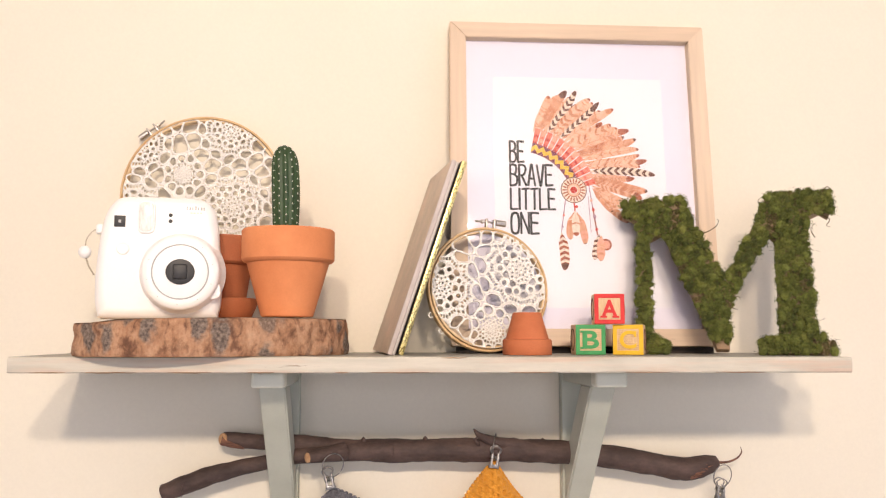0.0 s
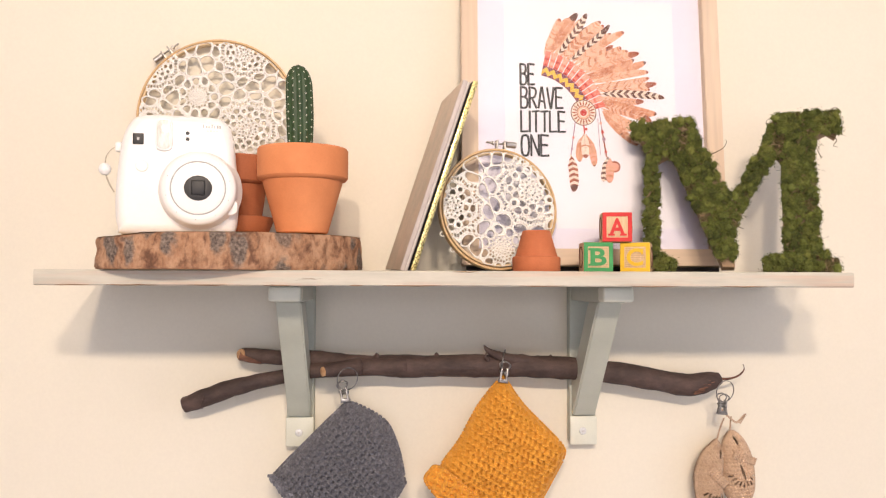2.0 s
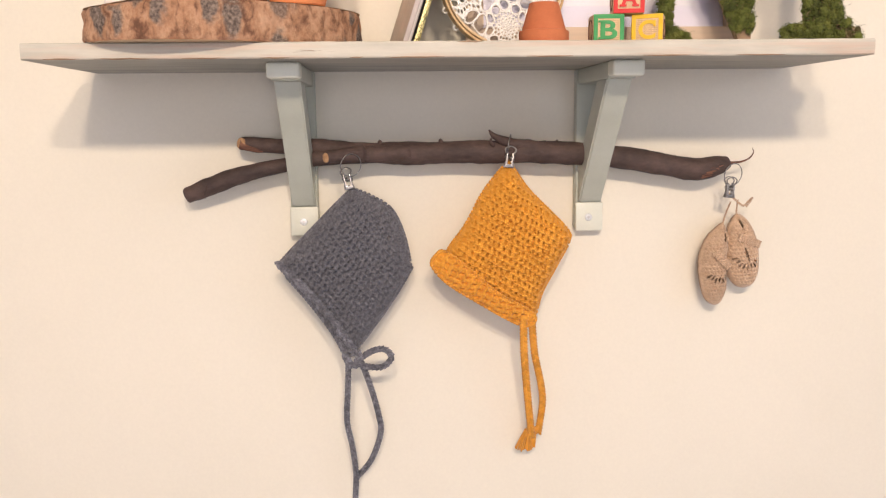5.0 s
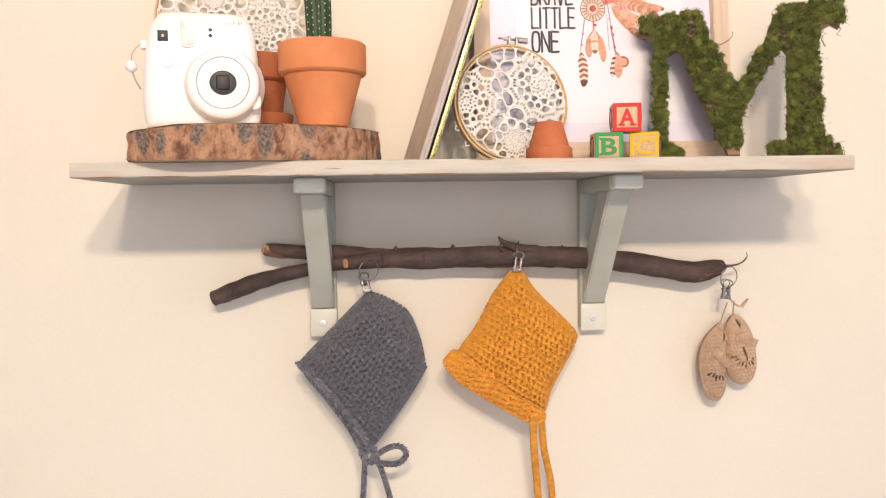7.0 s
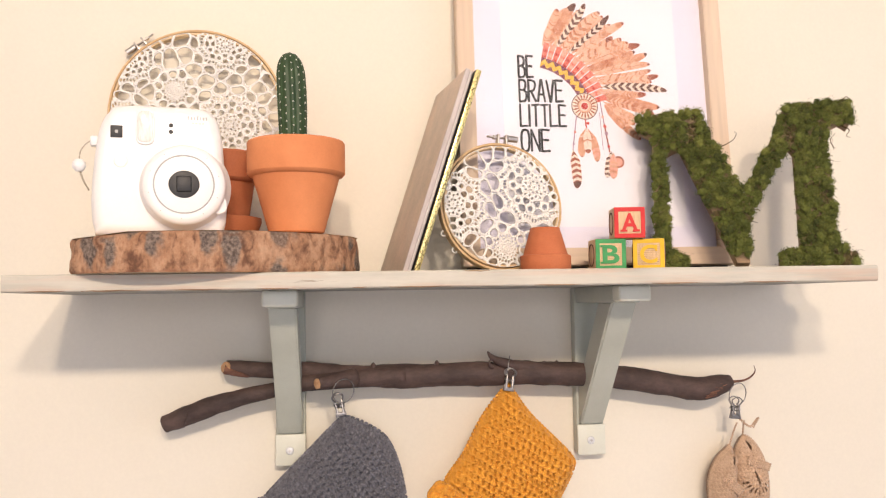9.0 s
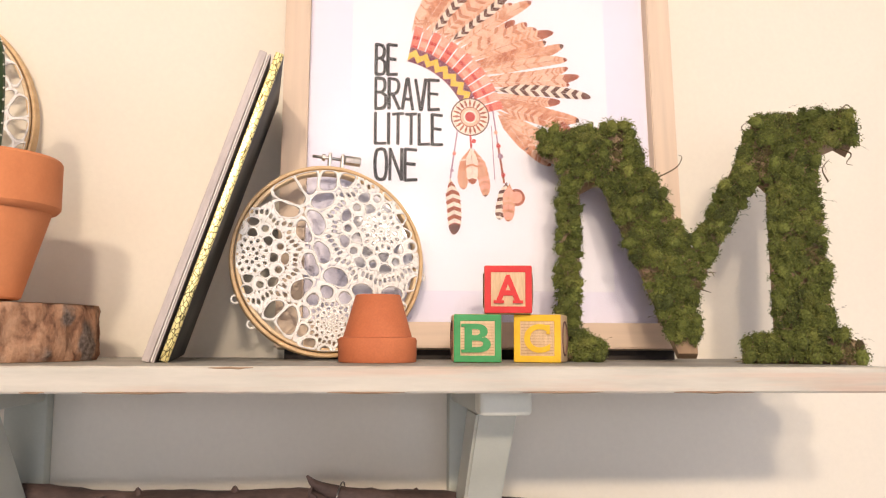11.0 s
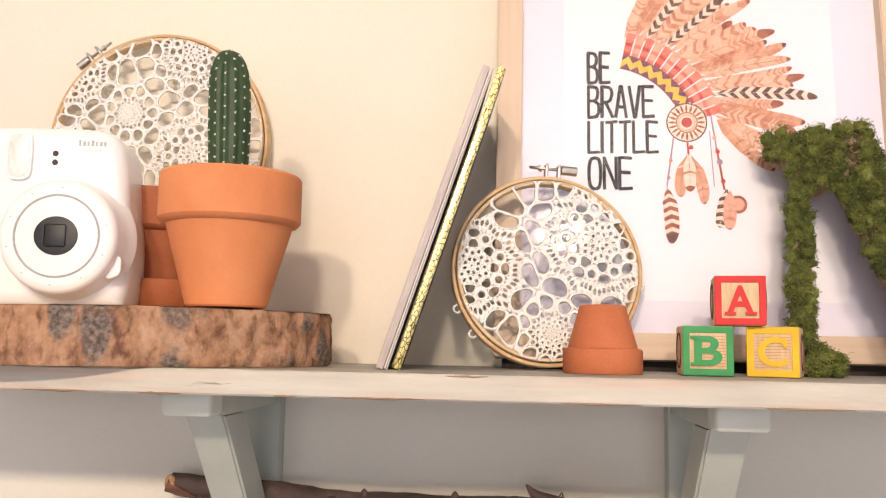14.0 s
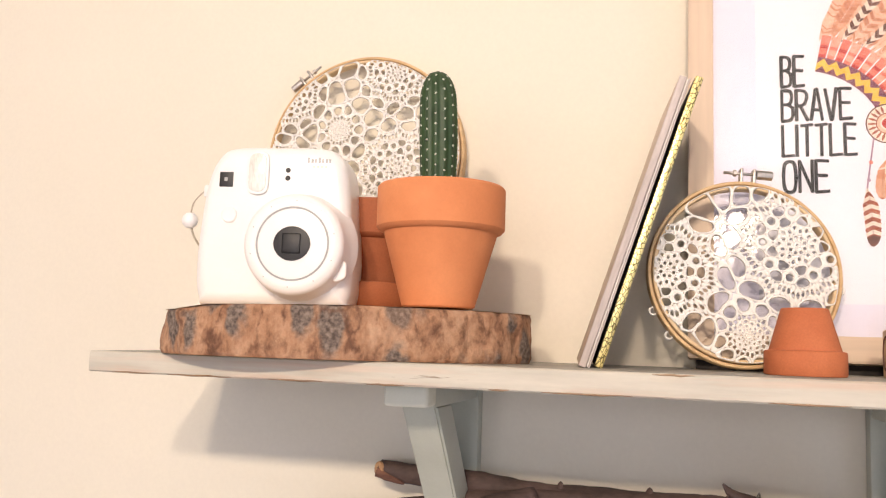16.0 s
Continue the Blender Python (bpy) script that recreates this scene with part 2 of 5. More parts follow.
def bark_material():
    """Pinkish bark: ragged grey plates, dark winding fissures between them, and brown stains."""
    m, N, L, b = nodes_of("slice_bark")
    vec = N.new("ShaderNodeTexCoord").outputs["Object"]
    warp = N.new("ShaderNodeTexNoise")
    warp.inputs["Scale"].default_value, warp.inputs["Detail"].default_value = 60, 5
    L.new(vec, warp.inputs["Vector"])
    shift = N.new("ShaderNodeVectorMath")
    shift.operation = "MULTIPLY_ADD"
    shift.inputs[1].default_value, shift.inputs[2].default_value = (0.022, 0.022, 0.022), (-0.011, -0.011, -0.011)
    L.new(warp.outputs["Color"], shift.inputs[0])
    moved = N.new("ShaderNodeVectorMath")
    L.new(vec, moved.inputs[0])
    L.new(shift.outputs[0], moved.inputs[1])
    squeeze = N.new("ShaderNodeMapping")
    squeeze.inputs["Scale"].default_value = (1, 1, 0.42)
    L.new(moved.outputs[0], squeeze.inputs["Vector"])

    def cells(feature):
        v = N.new("ShaderNodeTexVoronoi")
        v.feature, v.inputs["Scale"].default_value = feature, 46
        L.new(squeeze.outputs[0], v.inputs["Vector"])
        return v

    near, rim = cells("F1"), cells("DISTANCE_TO_EDGE")
    stain = noise_node(N, L, vec, 70, 6, 0.65, (1, 1, 0.6))
    col = ramp_node(N, L, stain, [(0.34, (0.17, 0.078, 0.040)), (0.46, (0.36, 0.186, 0.100)), (0.58, (0.47, 0.270, 0.158)), (0.72, (0.55, 0.35, 0.22))])
    fine = noise_node(N, L, vec, 330, 4)
    grey = ramp_node(N, L, fine, [(0.34, (0.065, 0.050, 0.042)), (0.66, (0.24, 0.19, 0.155))])
    core = ramp_node(N, L, near.outputs["Distance"], [(0.34, (0.95, 0.95, 0.95)), (0.50, (0, 0, 0))])
    some = ramp_node(N, L, near.outputs["Color"], [(0.30, (0, 0, 0)), (0.42, (1, 1, 1))])
    col = blend(N, L, blend(N, L, 1.0, core, some, "MULTIPLY"), col, grey)
    crack = ramp_node(N, L, rim.outputs["Distance"], [(0.012, (0.85, 0.85, 0.85)), (0.09, (0, 0, 0))])
    col = blend(N, L, blend(N, L, 1.0, crack, ramp_node(N, L, stain, [(0.42, (1, 1, 1)), (0.58, (0.1, 0.1, 0.1))]), "MULTIPLY"), col, (0.13, 0.058, 0.032))
    col = blend(N, L, 0.35, col, ramp_node(N, L, fine, [(0.3, (0.55, 0.55, 0.55)), (0.7, (1.2, 1.2, 1.2))]), "MULTIPLY")
    L.new(col, b.inputs["Base Color"])
    b.inputs["Roughness"].default_value = 0.85
    bump_node(N, L, b, blend(N, L, 0.4, stain, rim.outputs["Distance"]), 1.0, 0.004)
    return m


def slice_top_material():
    m, N, L, b = nodes_of("slice_face")
    vec = N.new("ShaderNodeTexCoord").outputs["Object"]
    w = N.new("ShaderNodeTexWave")
    w.wave_type, w.rings_direction = "RINGS", "Z"
    w.inputs["Scale"].default_value, w.inputs["Distortion"].default_value, w.inputs["Detail"].default_value = 55, 2.5, 3
    L.new(vec, w.inputs["Vector"])
    L.new(ramp_node(N, L, w.outputs["Fac"], [(0.2, (0.52, 0.34, 0.19)), (0.8, (0.70, 0.52, 0.33))]), b.inputs["Base Color"])
    b.inputs["Roughness"].default_value = 0.7
    return m


def shelf_material():
    """Whitewashed board: grey-green paint, rubbed through to pinkish wood in streaks, with dark dents."""
    m, N, L, b = nodes_of("whitewashed_board")
    vec = N.new("ShaderNodeTexCoord").outputs["Object"]
    a = noise_node(N, L, vec, 9, 6, 0.6, (1, 3, 9))
    paint = ramp_node(N, L, a, [(0.25, (0.40, 0.385, 0.32)), (0.5, (0.54, 0.51, 0.43)), (0.7, (0.64, 0.60, 0.51))])
    wmask = ramp_node(N, L, noise_node(N, L, vec, 14, 4, 0.6, (0.45, 2, 7)), [(0.48, (0, 0, 0)), (0.64, (0.6, 0.6, 0.6))])
    wood = ramp_node(N, L, noise_node(N, L, vec, 60, 4, 0.6, (0.15, 2, 4)), [(0.3, (0.50, 0.34, 0.24)), (0.7, (0.68, 0.51, 0.40))])
    col = blend(N, L, wmask, paint, wood)
    dents = ramp_node(N, L, noise_node(N, L, vec, 30, 5, 0.7, (0.35, 2, 5)), [(0.27, (0.35, 0.27, 0.20)), (0.33, (1, 1, 1))])
    col = blend(N, L, 1.0, col, dents, "MULTIPLY")
    L.new(col, b.inputs["Base Color"])
    b.inputs["Roughness"].default_value = 0.62
    bump_node(N, L, b, a, 0.15, 0.001)
    return m


def shelf_top_material():
    m, N, L, b = nodes_of("worn_grey_board")
    vec = N.new("ShaderNodeTexCoord").outputs["Object"]
    a = noise_node(N, L, vec, 16, 6, 0.6, (0.4, 3, 3))
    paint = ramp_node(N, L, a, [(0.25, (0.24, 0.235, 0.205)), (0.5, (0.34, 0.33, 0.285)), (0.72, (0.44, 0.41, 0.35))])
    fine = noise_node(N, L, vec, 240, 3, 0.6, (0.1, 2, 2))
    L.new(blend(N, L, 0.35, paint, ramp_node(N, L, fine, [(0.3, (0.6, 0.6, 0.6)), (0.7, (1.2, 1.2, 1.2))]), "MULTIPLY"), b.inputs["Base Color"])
    b.inputs["Roughness"].default_value = 0.6
    bump_node(N, L, b, fine, 0.2, 0.0006)
    return m


def glass_material():
    m, N, L, b = nodes_of("picture_glass")
    clear, gloss, mixer, fres = N.new("ShaderNodeBsdfTransparent"), N.new("ShaderNodeBsdfGlossy"), N.new("ShaderNodeMixShader"), N.new("ShaderNodeFresnel")
    gloss.inputs["Roughness"].default_value = 0.05
    fres.inputs["IOR"].default_value = 1.5
    L.new(fres.outputs[0], mixer.inputs[0])
    L.new(clear.outputs[0], mixer.inputs[1])
    L.new(gloss.outputs[0], mixer.inputs[2])
    L.new(mixer.outputs[0], N["Material Output"].inputs["Surface"])
    return m


M_GOLD, M_BARK, M_SLICE, M_SHELF, M_GLASS, M_SHELF_TOP = gold_material(), bark_material(), slice_top_material(), shelf_material(), glass_material(), shelf_top_material()


# ---------------------------------------------------------------- mesh helpers
def part(name, bm, mat, parent=None, label="", m=None, smooth=True, angle=35):
    """Links a bmesh as one mesh object under a thing or a part."""
    me = bpy.data.meshes.new(name)
    if smooth:
        for f in bm.faces:
            f.smooth = True
        for e in bm.edges:
            if len(e.link_faces) == 2 and e.calc_face_angle(0) > radians(angle):
                e.smooth = False
    bm.to_mesh(me)
    bm.free()
    for one in (mat if isinstance(mat, (list, tuple)) else [mat]):
        me.materials.append(one)
    ob = new(name, me)
    ob.parent = parent
    if m is not None:
        ob.matrix_basis = m
    return tagged(ob, label)


def raw_part(name, verts, faces, mat, parent=None, label="", smooth=True):
    me = bpy.data.meshes.new(name)
    me.from_pydata(verts, [], faces)
    me.update()
    if smooth:
        me.polygons.foreach_set("use_smooth", [True] * len(me.polygons))
    me.materials.append(mat)
    ob = new(name, me)
    ob.parent = parent
    return tagged(ob, label)


def thing(name, m, label, category, group="", kind=""):
    ob = new(name)
    ob.empty_display_size = 0.02
    ob.matrix_basis = m
    return tagged(ob, label, category, group, kind)


def box(lo, hi, bevel=0.0, segments=2, bm=None):
    bm2 = bmesh.new()
    c = [(a + b) / 2 for a, b in zip(lo, hi)]
    s = [b - a for a, b in zip(lo, hi)]
    bmesh.ops.create_cube(bm2, size=1, matrix=Matrix.Translation(c) @ Matrix.Diagonal((*s, 1)))
    if bevel:
        bmesh.ops.bevel(bm2, geom=bm2.edges[:], offset=bevel, segments=segments, affect="EDGES", profile=0.5)
    return join_into(bm, bm2)


def join_into(bm, bm2, m=None, mat=None):
    if m is not None:
        bm2.transform(m)
    if mat is not None:
        for f in bm2.faces:
            f.material_index = mat
    if bm is None:
        return bm2
    me = bpy.data.meshes.new("t")
    bm2.to_mesh(me)
    bm2.free()
    bm.from_mesh(me)
    bpy.data.meshes.remove(me)
    return bm


def lathe(profile, segments=48, wobble=0.0, seed=0):
    """A solid of revolution round z from (radius, height) pairs; a radius of 0 closes it."""
    bm = bmesh.new()
    rings = []
    for r, z in profile:
        if r <= 1e-6:
            rings.append([bm.verts.new((0, 0, z))])
        else:
            ring = []
            for i in range(segments):
                a = 2 * math.pi * i / segments
                k = r + (wobble * noise.noise(Vector((math.cos(a) * 2 + seed, math.sin(a) * 2, z * 40))) if wobble else 0)
                ring.append(bm.verts.new((k * math.cos(a), k * math.sin(a), z)))
            rings.append(ring)
    for a, b in zip(rings, rings[1:]):
        for i in range(segments):
            j = (i + 1) % segments
            if len(a) == 1 and len(b) > 1:
                bm.faces.new((a[0], b[j], b[i]))
            elif len(b) == 1 and len(a) > 1:
                bm.faces.new((a[i], a[j], b[0]))
            elif len(a) > 1:
                bm.faces.new((a[i], a[j], b[j], b[i]))
    bmesh.ops.recalc_face_normals(bm, faces=bm.faces[:])
    return bm


def smooth_path(points, steps=6):
    """A Catmull-Rom curve through the points."""
    p = [Vector(q) for q in points]
    p = [p[0] * 2 - p[1]] + p + [p[-1] * 2 - p[-2]]
    out = []
    for i in range(1, len(p) - 2):
        for k in range(steps):
            t = k / steps
            out.append(0.5 * (2 * p[i] + (p[i + 1] - p[i - 1]) * t + (2 * p[i - 1] - 5 * p[i] + 4 * p[i + 1] - p[i + 2]) * t * t + (3 * p[i] - p[i - 1] - 3 * p[i + 1] + p[i + 2]) * t ** 3))
    return out + [p[-2]]


def tube(path, radius, sides=8, closed=False, rough=0.0, bm=None, mat=None):
    """A tube along a path; radius is a number or a function of 0..1."""
    bm2 = bmesh.new()
    n, rings, up = len(path), [], None
    for i, c in enumerate(path):
        c = Vector(c)
        d = (Vector(path[(i + 1) % n if closed else min(i + 1, n - 1)]) - Vector(path[(i - 1) % n if closed else max(i - 1, 0)])).normalized()
        if up is None:
            up = d.orthogonal().normalized()
        up = (up - d * up.dot(d)).normalized()
        side = d.cross(up)
        r = radius(i / max(n - 1, 1)) if callable(radius) else radius
        ring = []
        for k in range(sides):
            a = 2 * math.pi * k / sides
            q = r * (1 + (rough * noise.noise(c * 90 + Vector((math.cos(a), math.sin(a), 0)) * 1.4) if rough else 0))
            ring.append(bm2.verts.new(c + up * (q * math.cos(a)) + side * (q * math.sin(a))))
        rings.append(ring)
    for i in range(n if closed else n - 1):
        a, b = rings[i], rings[(i + 1) % n]
        for k in range(sides):
            j = (k + 1) % sides
            bm2.faces.new((a[k], a[j], b[j], b[k]))
    if not closed:
        bm2.faces.new(rings[0][::-1])
        bm2.faces.new(rings[-1])
    return join_into(bm, bm2, mat=mat)


def circle(r, n=64, c=(0, 0, 0), plane="xz"):
    pts = []
    for i in range(n):
        a = 2 * math.pi * i / n
        u, v = r * math.cos(a), r * math.sin(a)
        pts.append(Vector(c) + (Vector((u, 0, v)) if plane == "xz" else Vector((u, v, 0)) if plane == "xy" else Vector((0, u, v))))
    return pts


def slab(outline, y0, y1, bevel=0.0, segments=2):
    """An outline of (x, z) pairs extruded from y0 to y1."""
    bm = bmesh.new()
    vs = [bm.verts.new((x, y0, z)) for x, z in outline]
    f = bm.faces.new(vs)
    ext = bmesh.ops.extrude_face_region(bm, geom=[f])
    bmesh.ops.translate(bm, vec=(0, y1 - y0, 0), verts=[v for v in ext["geom"] if isinstance(v, bmesh.types.BMVert)])
    bmesh.ops.recalc_face_normals(bm, faces=bm.faces[:])
    if bevel:
        rim = [e for e in bm.edges if abs(e.verts[0].co.y - e.verts[1].co.y) < 1e-7]
        bmesh.ops.bevel(bm, geom=rim, offset=bevel, segments=segments, affect="EDGES", profile=0.5)
    return bm


def soft_slab(outline, y0, y1, r, steps=7):
    """An outline extruded in y with fully rounded front and back rims."""
    n = len(outline)
    cx, cz = sum(p[0] for p in outline) / n, sum(p[1] for p in outline) / n
    half = max(abs(p[0] - cx) for p in outline)
    stations = [(y0 + r * (1 - math.cos(k / steps * math.pi / 2)), r * (1 - math.sin(k / steps * math.pi / 2))) for k in range(steps + 1)]
    stations += [(y1 - r * (1 - math.cos(k / steps * math.pi / 2)), r * (1 - math.sin(k / steps * math.pi / 2))) for k in range(steps, -1, -1)]
    bm, rings = bmesh.new(), []
    for y, off in stations:
        f = 1 - off / half
        rings.append([bm.verts.new((cx + (x - cx) * f, y, cz + (z - cz) * f)) for x, z in outline])
    for a, b in zip(rings, rings[1:]):
        for k in range(n):
            bm.faces.new((a[k], a[(k + 1) % n], b[(k + 1) % n], b[k]))
    for ring in (rings[0], rings[-1]):
        bm.faces.new(ring)
    bmesh.ops.recalc_face_normals(bm, faces=bm.faces[:])
    return bm


def letters(text, wide, high, thick, bold=0.0):
    """Flat lettering that fills wide x high from its lower left corner, facing -y."""
    cu = bpy.data.curves.new("t", "FONT")
    cu.body, cu.extrude, cu.offset = text, 0.5, bold
    ob = new("t", cu)
    bpy.context.view_layer.update()
    me = bpy.data.meshes.new_from_object(ob.evaluated_get(bpy.context.evaluated_depsgraph_get()))
    bpy.data.objects.remove(ob)
    bm = bmesh.new()
    bm.from_mesh(me)
    bpy.data.meshes.remove(me)
    xs, ys = [v.co.x for v in bm.verts], [v.co.y for v in bm.verts]
    sx, sy = wide / (max(xs) - min(xs)), high / (max(ys) - min(ys))
    x0, y0 = min(xs), min(ys)
    for v in bm.verts:
        v.co = Vector(((v.co.x - x0) * sx, -v.co.z * thick, (v.co.y - y0) * sy))
    return bm


def blob_template():
    bm = bmesh.new()
    bmesh.ops.create_icosphere(bm, subdivisions=1, radius=1)
    v = np.array([tuple(x.co) for x in bm.verts])
    f = np.array([[y.index for y in x.verts] for x in bm.faces])
    bm.free()
    return v, f


BLOB_V, BLOB_F = blob_template()


def blobs(items):
    """Many small ellipsoids as vertex and face lists; items: centre, 3 axis vectors."""
    V, F = [], []
    for k, (c, ax, ay, az) in enumerate(items):
        m = np.array([ax, ay, az], dtype=float)
        V.append(BLOB_V @ m + np.array(c, dtype=float))
        F.append(BLOB_F + k * len(BLOB_V))
    return np.concatenate(V).tolist(), np.concatenate(F).tolist()


# ---------------------------------------------------------------- the room
WALL, TOP, UNDER = 0.205, 1.400, 1.3845


def structure(name, lo, hi, mat, label, category="wall"):
    return tagged(part(name, box(lo, hi), mat, smooth=False), label, category, kind="structure")


structure("wall_north", (-2.1, WALL, -0.1), (2.1, WALL + 0.12, 2.5), M_WALL, "smooth cream painted wall behind the shelf")
# out of view from here on: surfaces added to enclose the shelf and bounce light
structure("wall_west", (-2.12, -3.0, 0), (-2.0, WALL, 2.4), M_PLAIN, "unseen pale side wall, added to bounce light")
structure("floor", (-2.1, -3.1, -0.1), (2.1, WALL, 0), M_FLOOR, "unseen blue-grey floor, added to bounce cool light upwards", "floor")
structure("ceiling", (-2.12, -3.12, 2.4), (2.12, WALL, 2.5), M_CEIL, "unseen pale ceiling, added to bounce light", "ceiling")
# unseen wall behind the viewpoint; the opening is made up for the broad fill
bm = box((-2.12, -3.12, 0), (-0.9, -3.0, 2.4))
box((0.7, -3.12, 0), (2.12, -3.0, 2.4), bm=bm)
box((-0.9, -3.12, 0), (0.7, -3.0, 0.8), bm=bm)
box((-0.9, -3.12, 1.9), (0.7, -3.0, 2.4), bm=bm)
tagged(part("wall_south", bm, M_PLAIN, smooth=False), "unseen pale wall facing the shelf, its opening added for a fill light", "wall", kind="structure")
# unseen right wall, its gap made up to hold the bluer fill
bm = box((2.0, -3.0, 0), (2.12, -2.1, 2.4))
box((2.0, -0.9, 0), (2.12, WALL, 2.4), bm=bm)
box((2.0, -2.1, 0), (2.12, -0.9, 0.85), bm=bm)
box((2.0, -2.1, 2.05), (2.12, -0.9, 2.4), bm=bm)
tagged(part("wall_east", bm, M_PLAIN, smooth=False), "unseen pale side wall, its opening added for a fill light", "wall", kind="structure")


# ---------------------------------------------------------------- shelf and brackets
def make_shelf():
    bm = bmesh.new()
    nx, x0, x1 = 120, -0.4135, 0.392
    prof = [(0.0015, UNDER), (0.0, UNDER + 0.0012), (-0.0003, (UNDER + TOP) / 2), (0.0, TOP - 0.0012), (0.0015, TOP), (0.10, TOP), (WALL, TOP), (WALL, UNDER), (0.10, UNDER)]
    rings = []
    for i in range(nx + 1):
        x = x0 + (x1 - x0) * i / nx
        ring = []
        for k, (y, z) in enumerate(prof):
            w = 0.0007 * noise.noise(Vector((x * 38, k * 0.7, 0))) if k in (0, 1, 3, 4) else 0
            ring.append(bm.verts.new((x, y + abs(w), z - (abs(w) * 0.7 if k in (3, 4) else -abs(w) * 0.7 if k in (0, 1) else 0))))
        rings.append(ring)
    for a, b in zip(rings, rings[1:]):
        for k in range(len(prof)):
            j = (k + 1) % len(prof)
            bm.faces.new((a[k], a[j], b[j], b[k]))
    bm.faces.new(rings[0])
    bm.faces.new(rings[-1][::-1])
    bmesh.ops.recalc_face_normals(bm, faces=bm.faces[:])
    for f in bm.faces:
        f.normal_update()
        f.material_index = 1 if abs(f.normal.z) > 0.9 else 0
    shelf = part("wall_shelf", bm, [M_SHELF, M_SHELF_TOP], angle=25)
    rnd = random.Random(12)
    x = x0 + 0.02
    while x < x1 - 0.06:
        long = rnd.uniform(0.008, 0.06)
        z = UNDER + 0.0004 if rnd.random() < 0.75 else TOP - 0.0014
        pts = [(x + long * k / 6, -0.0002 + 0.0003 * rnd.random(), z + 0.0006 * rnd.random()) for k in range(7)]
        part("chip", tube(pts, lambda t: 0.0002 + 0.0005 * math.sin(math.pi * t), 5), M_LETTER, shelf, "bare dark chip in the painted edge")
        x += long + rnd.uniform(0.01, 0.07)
    return tagged(shelf, "whitewashed distressed wooden board shelf on two brackets", "shelf")


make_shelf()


def make_bracket():
    b = thing("shelf_bracket", pose(0.1630, 0, 0, 0, 0, 1.6), "sage green painted wooden shelf bracket screwed to the wall", "bracket", "brackets under the shelf")
    part("arm", box((-0.0145, 0.0585, 1.367), (0.0145, 0.190, UNDER), 0.002), M_BRACKET, b)
    part("cap", box((-0.0165, 0.036, 1.3685), (0.0165, 0.058, UNDER), 0.003, 3), M_CAP, b, "pale rounded front end block")
    part("backplate", box((-0.016, 0.190, 1.196), (0.016, WALL, UNDER), 0.002), M_BRACKET, b)
    strut = bmesh.new()
    side = [(0.067, 1.368), (0.110, 1.368), (0.1898, 1.272), (0.1898, 1.229), (0.184, 1.229)]
    left = [strut.verts.new((-0.0135, y, z)) for y, z in side]
    right = [strut.verts.new((0.0135, y, z)) for y, z in side]
    strut.faces.new(left)
    strut.faces.new(right[::-1])
    for k in range(len(side)):
        j = (k + 1) % len(side)
        strut.faces.new((left[k], right[k], right[j], left[j]))
    bmesh.ops.recalc_face_normals(strut, faces=strut.faces[:])
    bmesh.ops.bevel(strut, geom=strut.edges[:], offset=0.0018, segments=2, affect="EDGES")
    part("strut", strut, M_BRACKET, b)
    part("foot", box((-0.0165, 0.1855, 1.194), (0.0165, 0.1898, 1.2285), 0.0018), M_CAP, b, "pale squared foot block")
    s = lathe([(0, 0.0007), (0.0028, 0.0008), (0.0040, 0.0006), (0.0045, 0), (0.0046, -0.002), (0, -0.002)], 20)
    screw = part("screw", s, M_SCREW, b, "bright cross-head screw", pose(-0.001, 0.1853, 1.2105, 90))
    slot = box((-0.0017, -0.0004, 0.0006), (0.0017, 0.0004, 0.0010))
    box((-0.0004, -0.0017, 0.0006), (0.0004, 0.0017, 0.0010), bm=slot)
    part("slot", slot, M_BRASS, screw, smooth=False)
    return b


bracket = make_bracket()
copy_thing(bracket, pose(-0.1805, 0, 0))


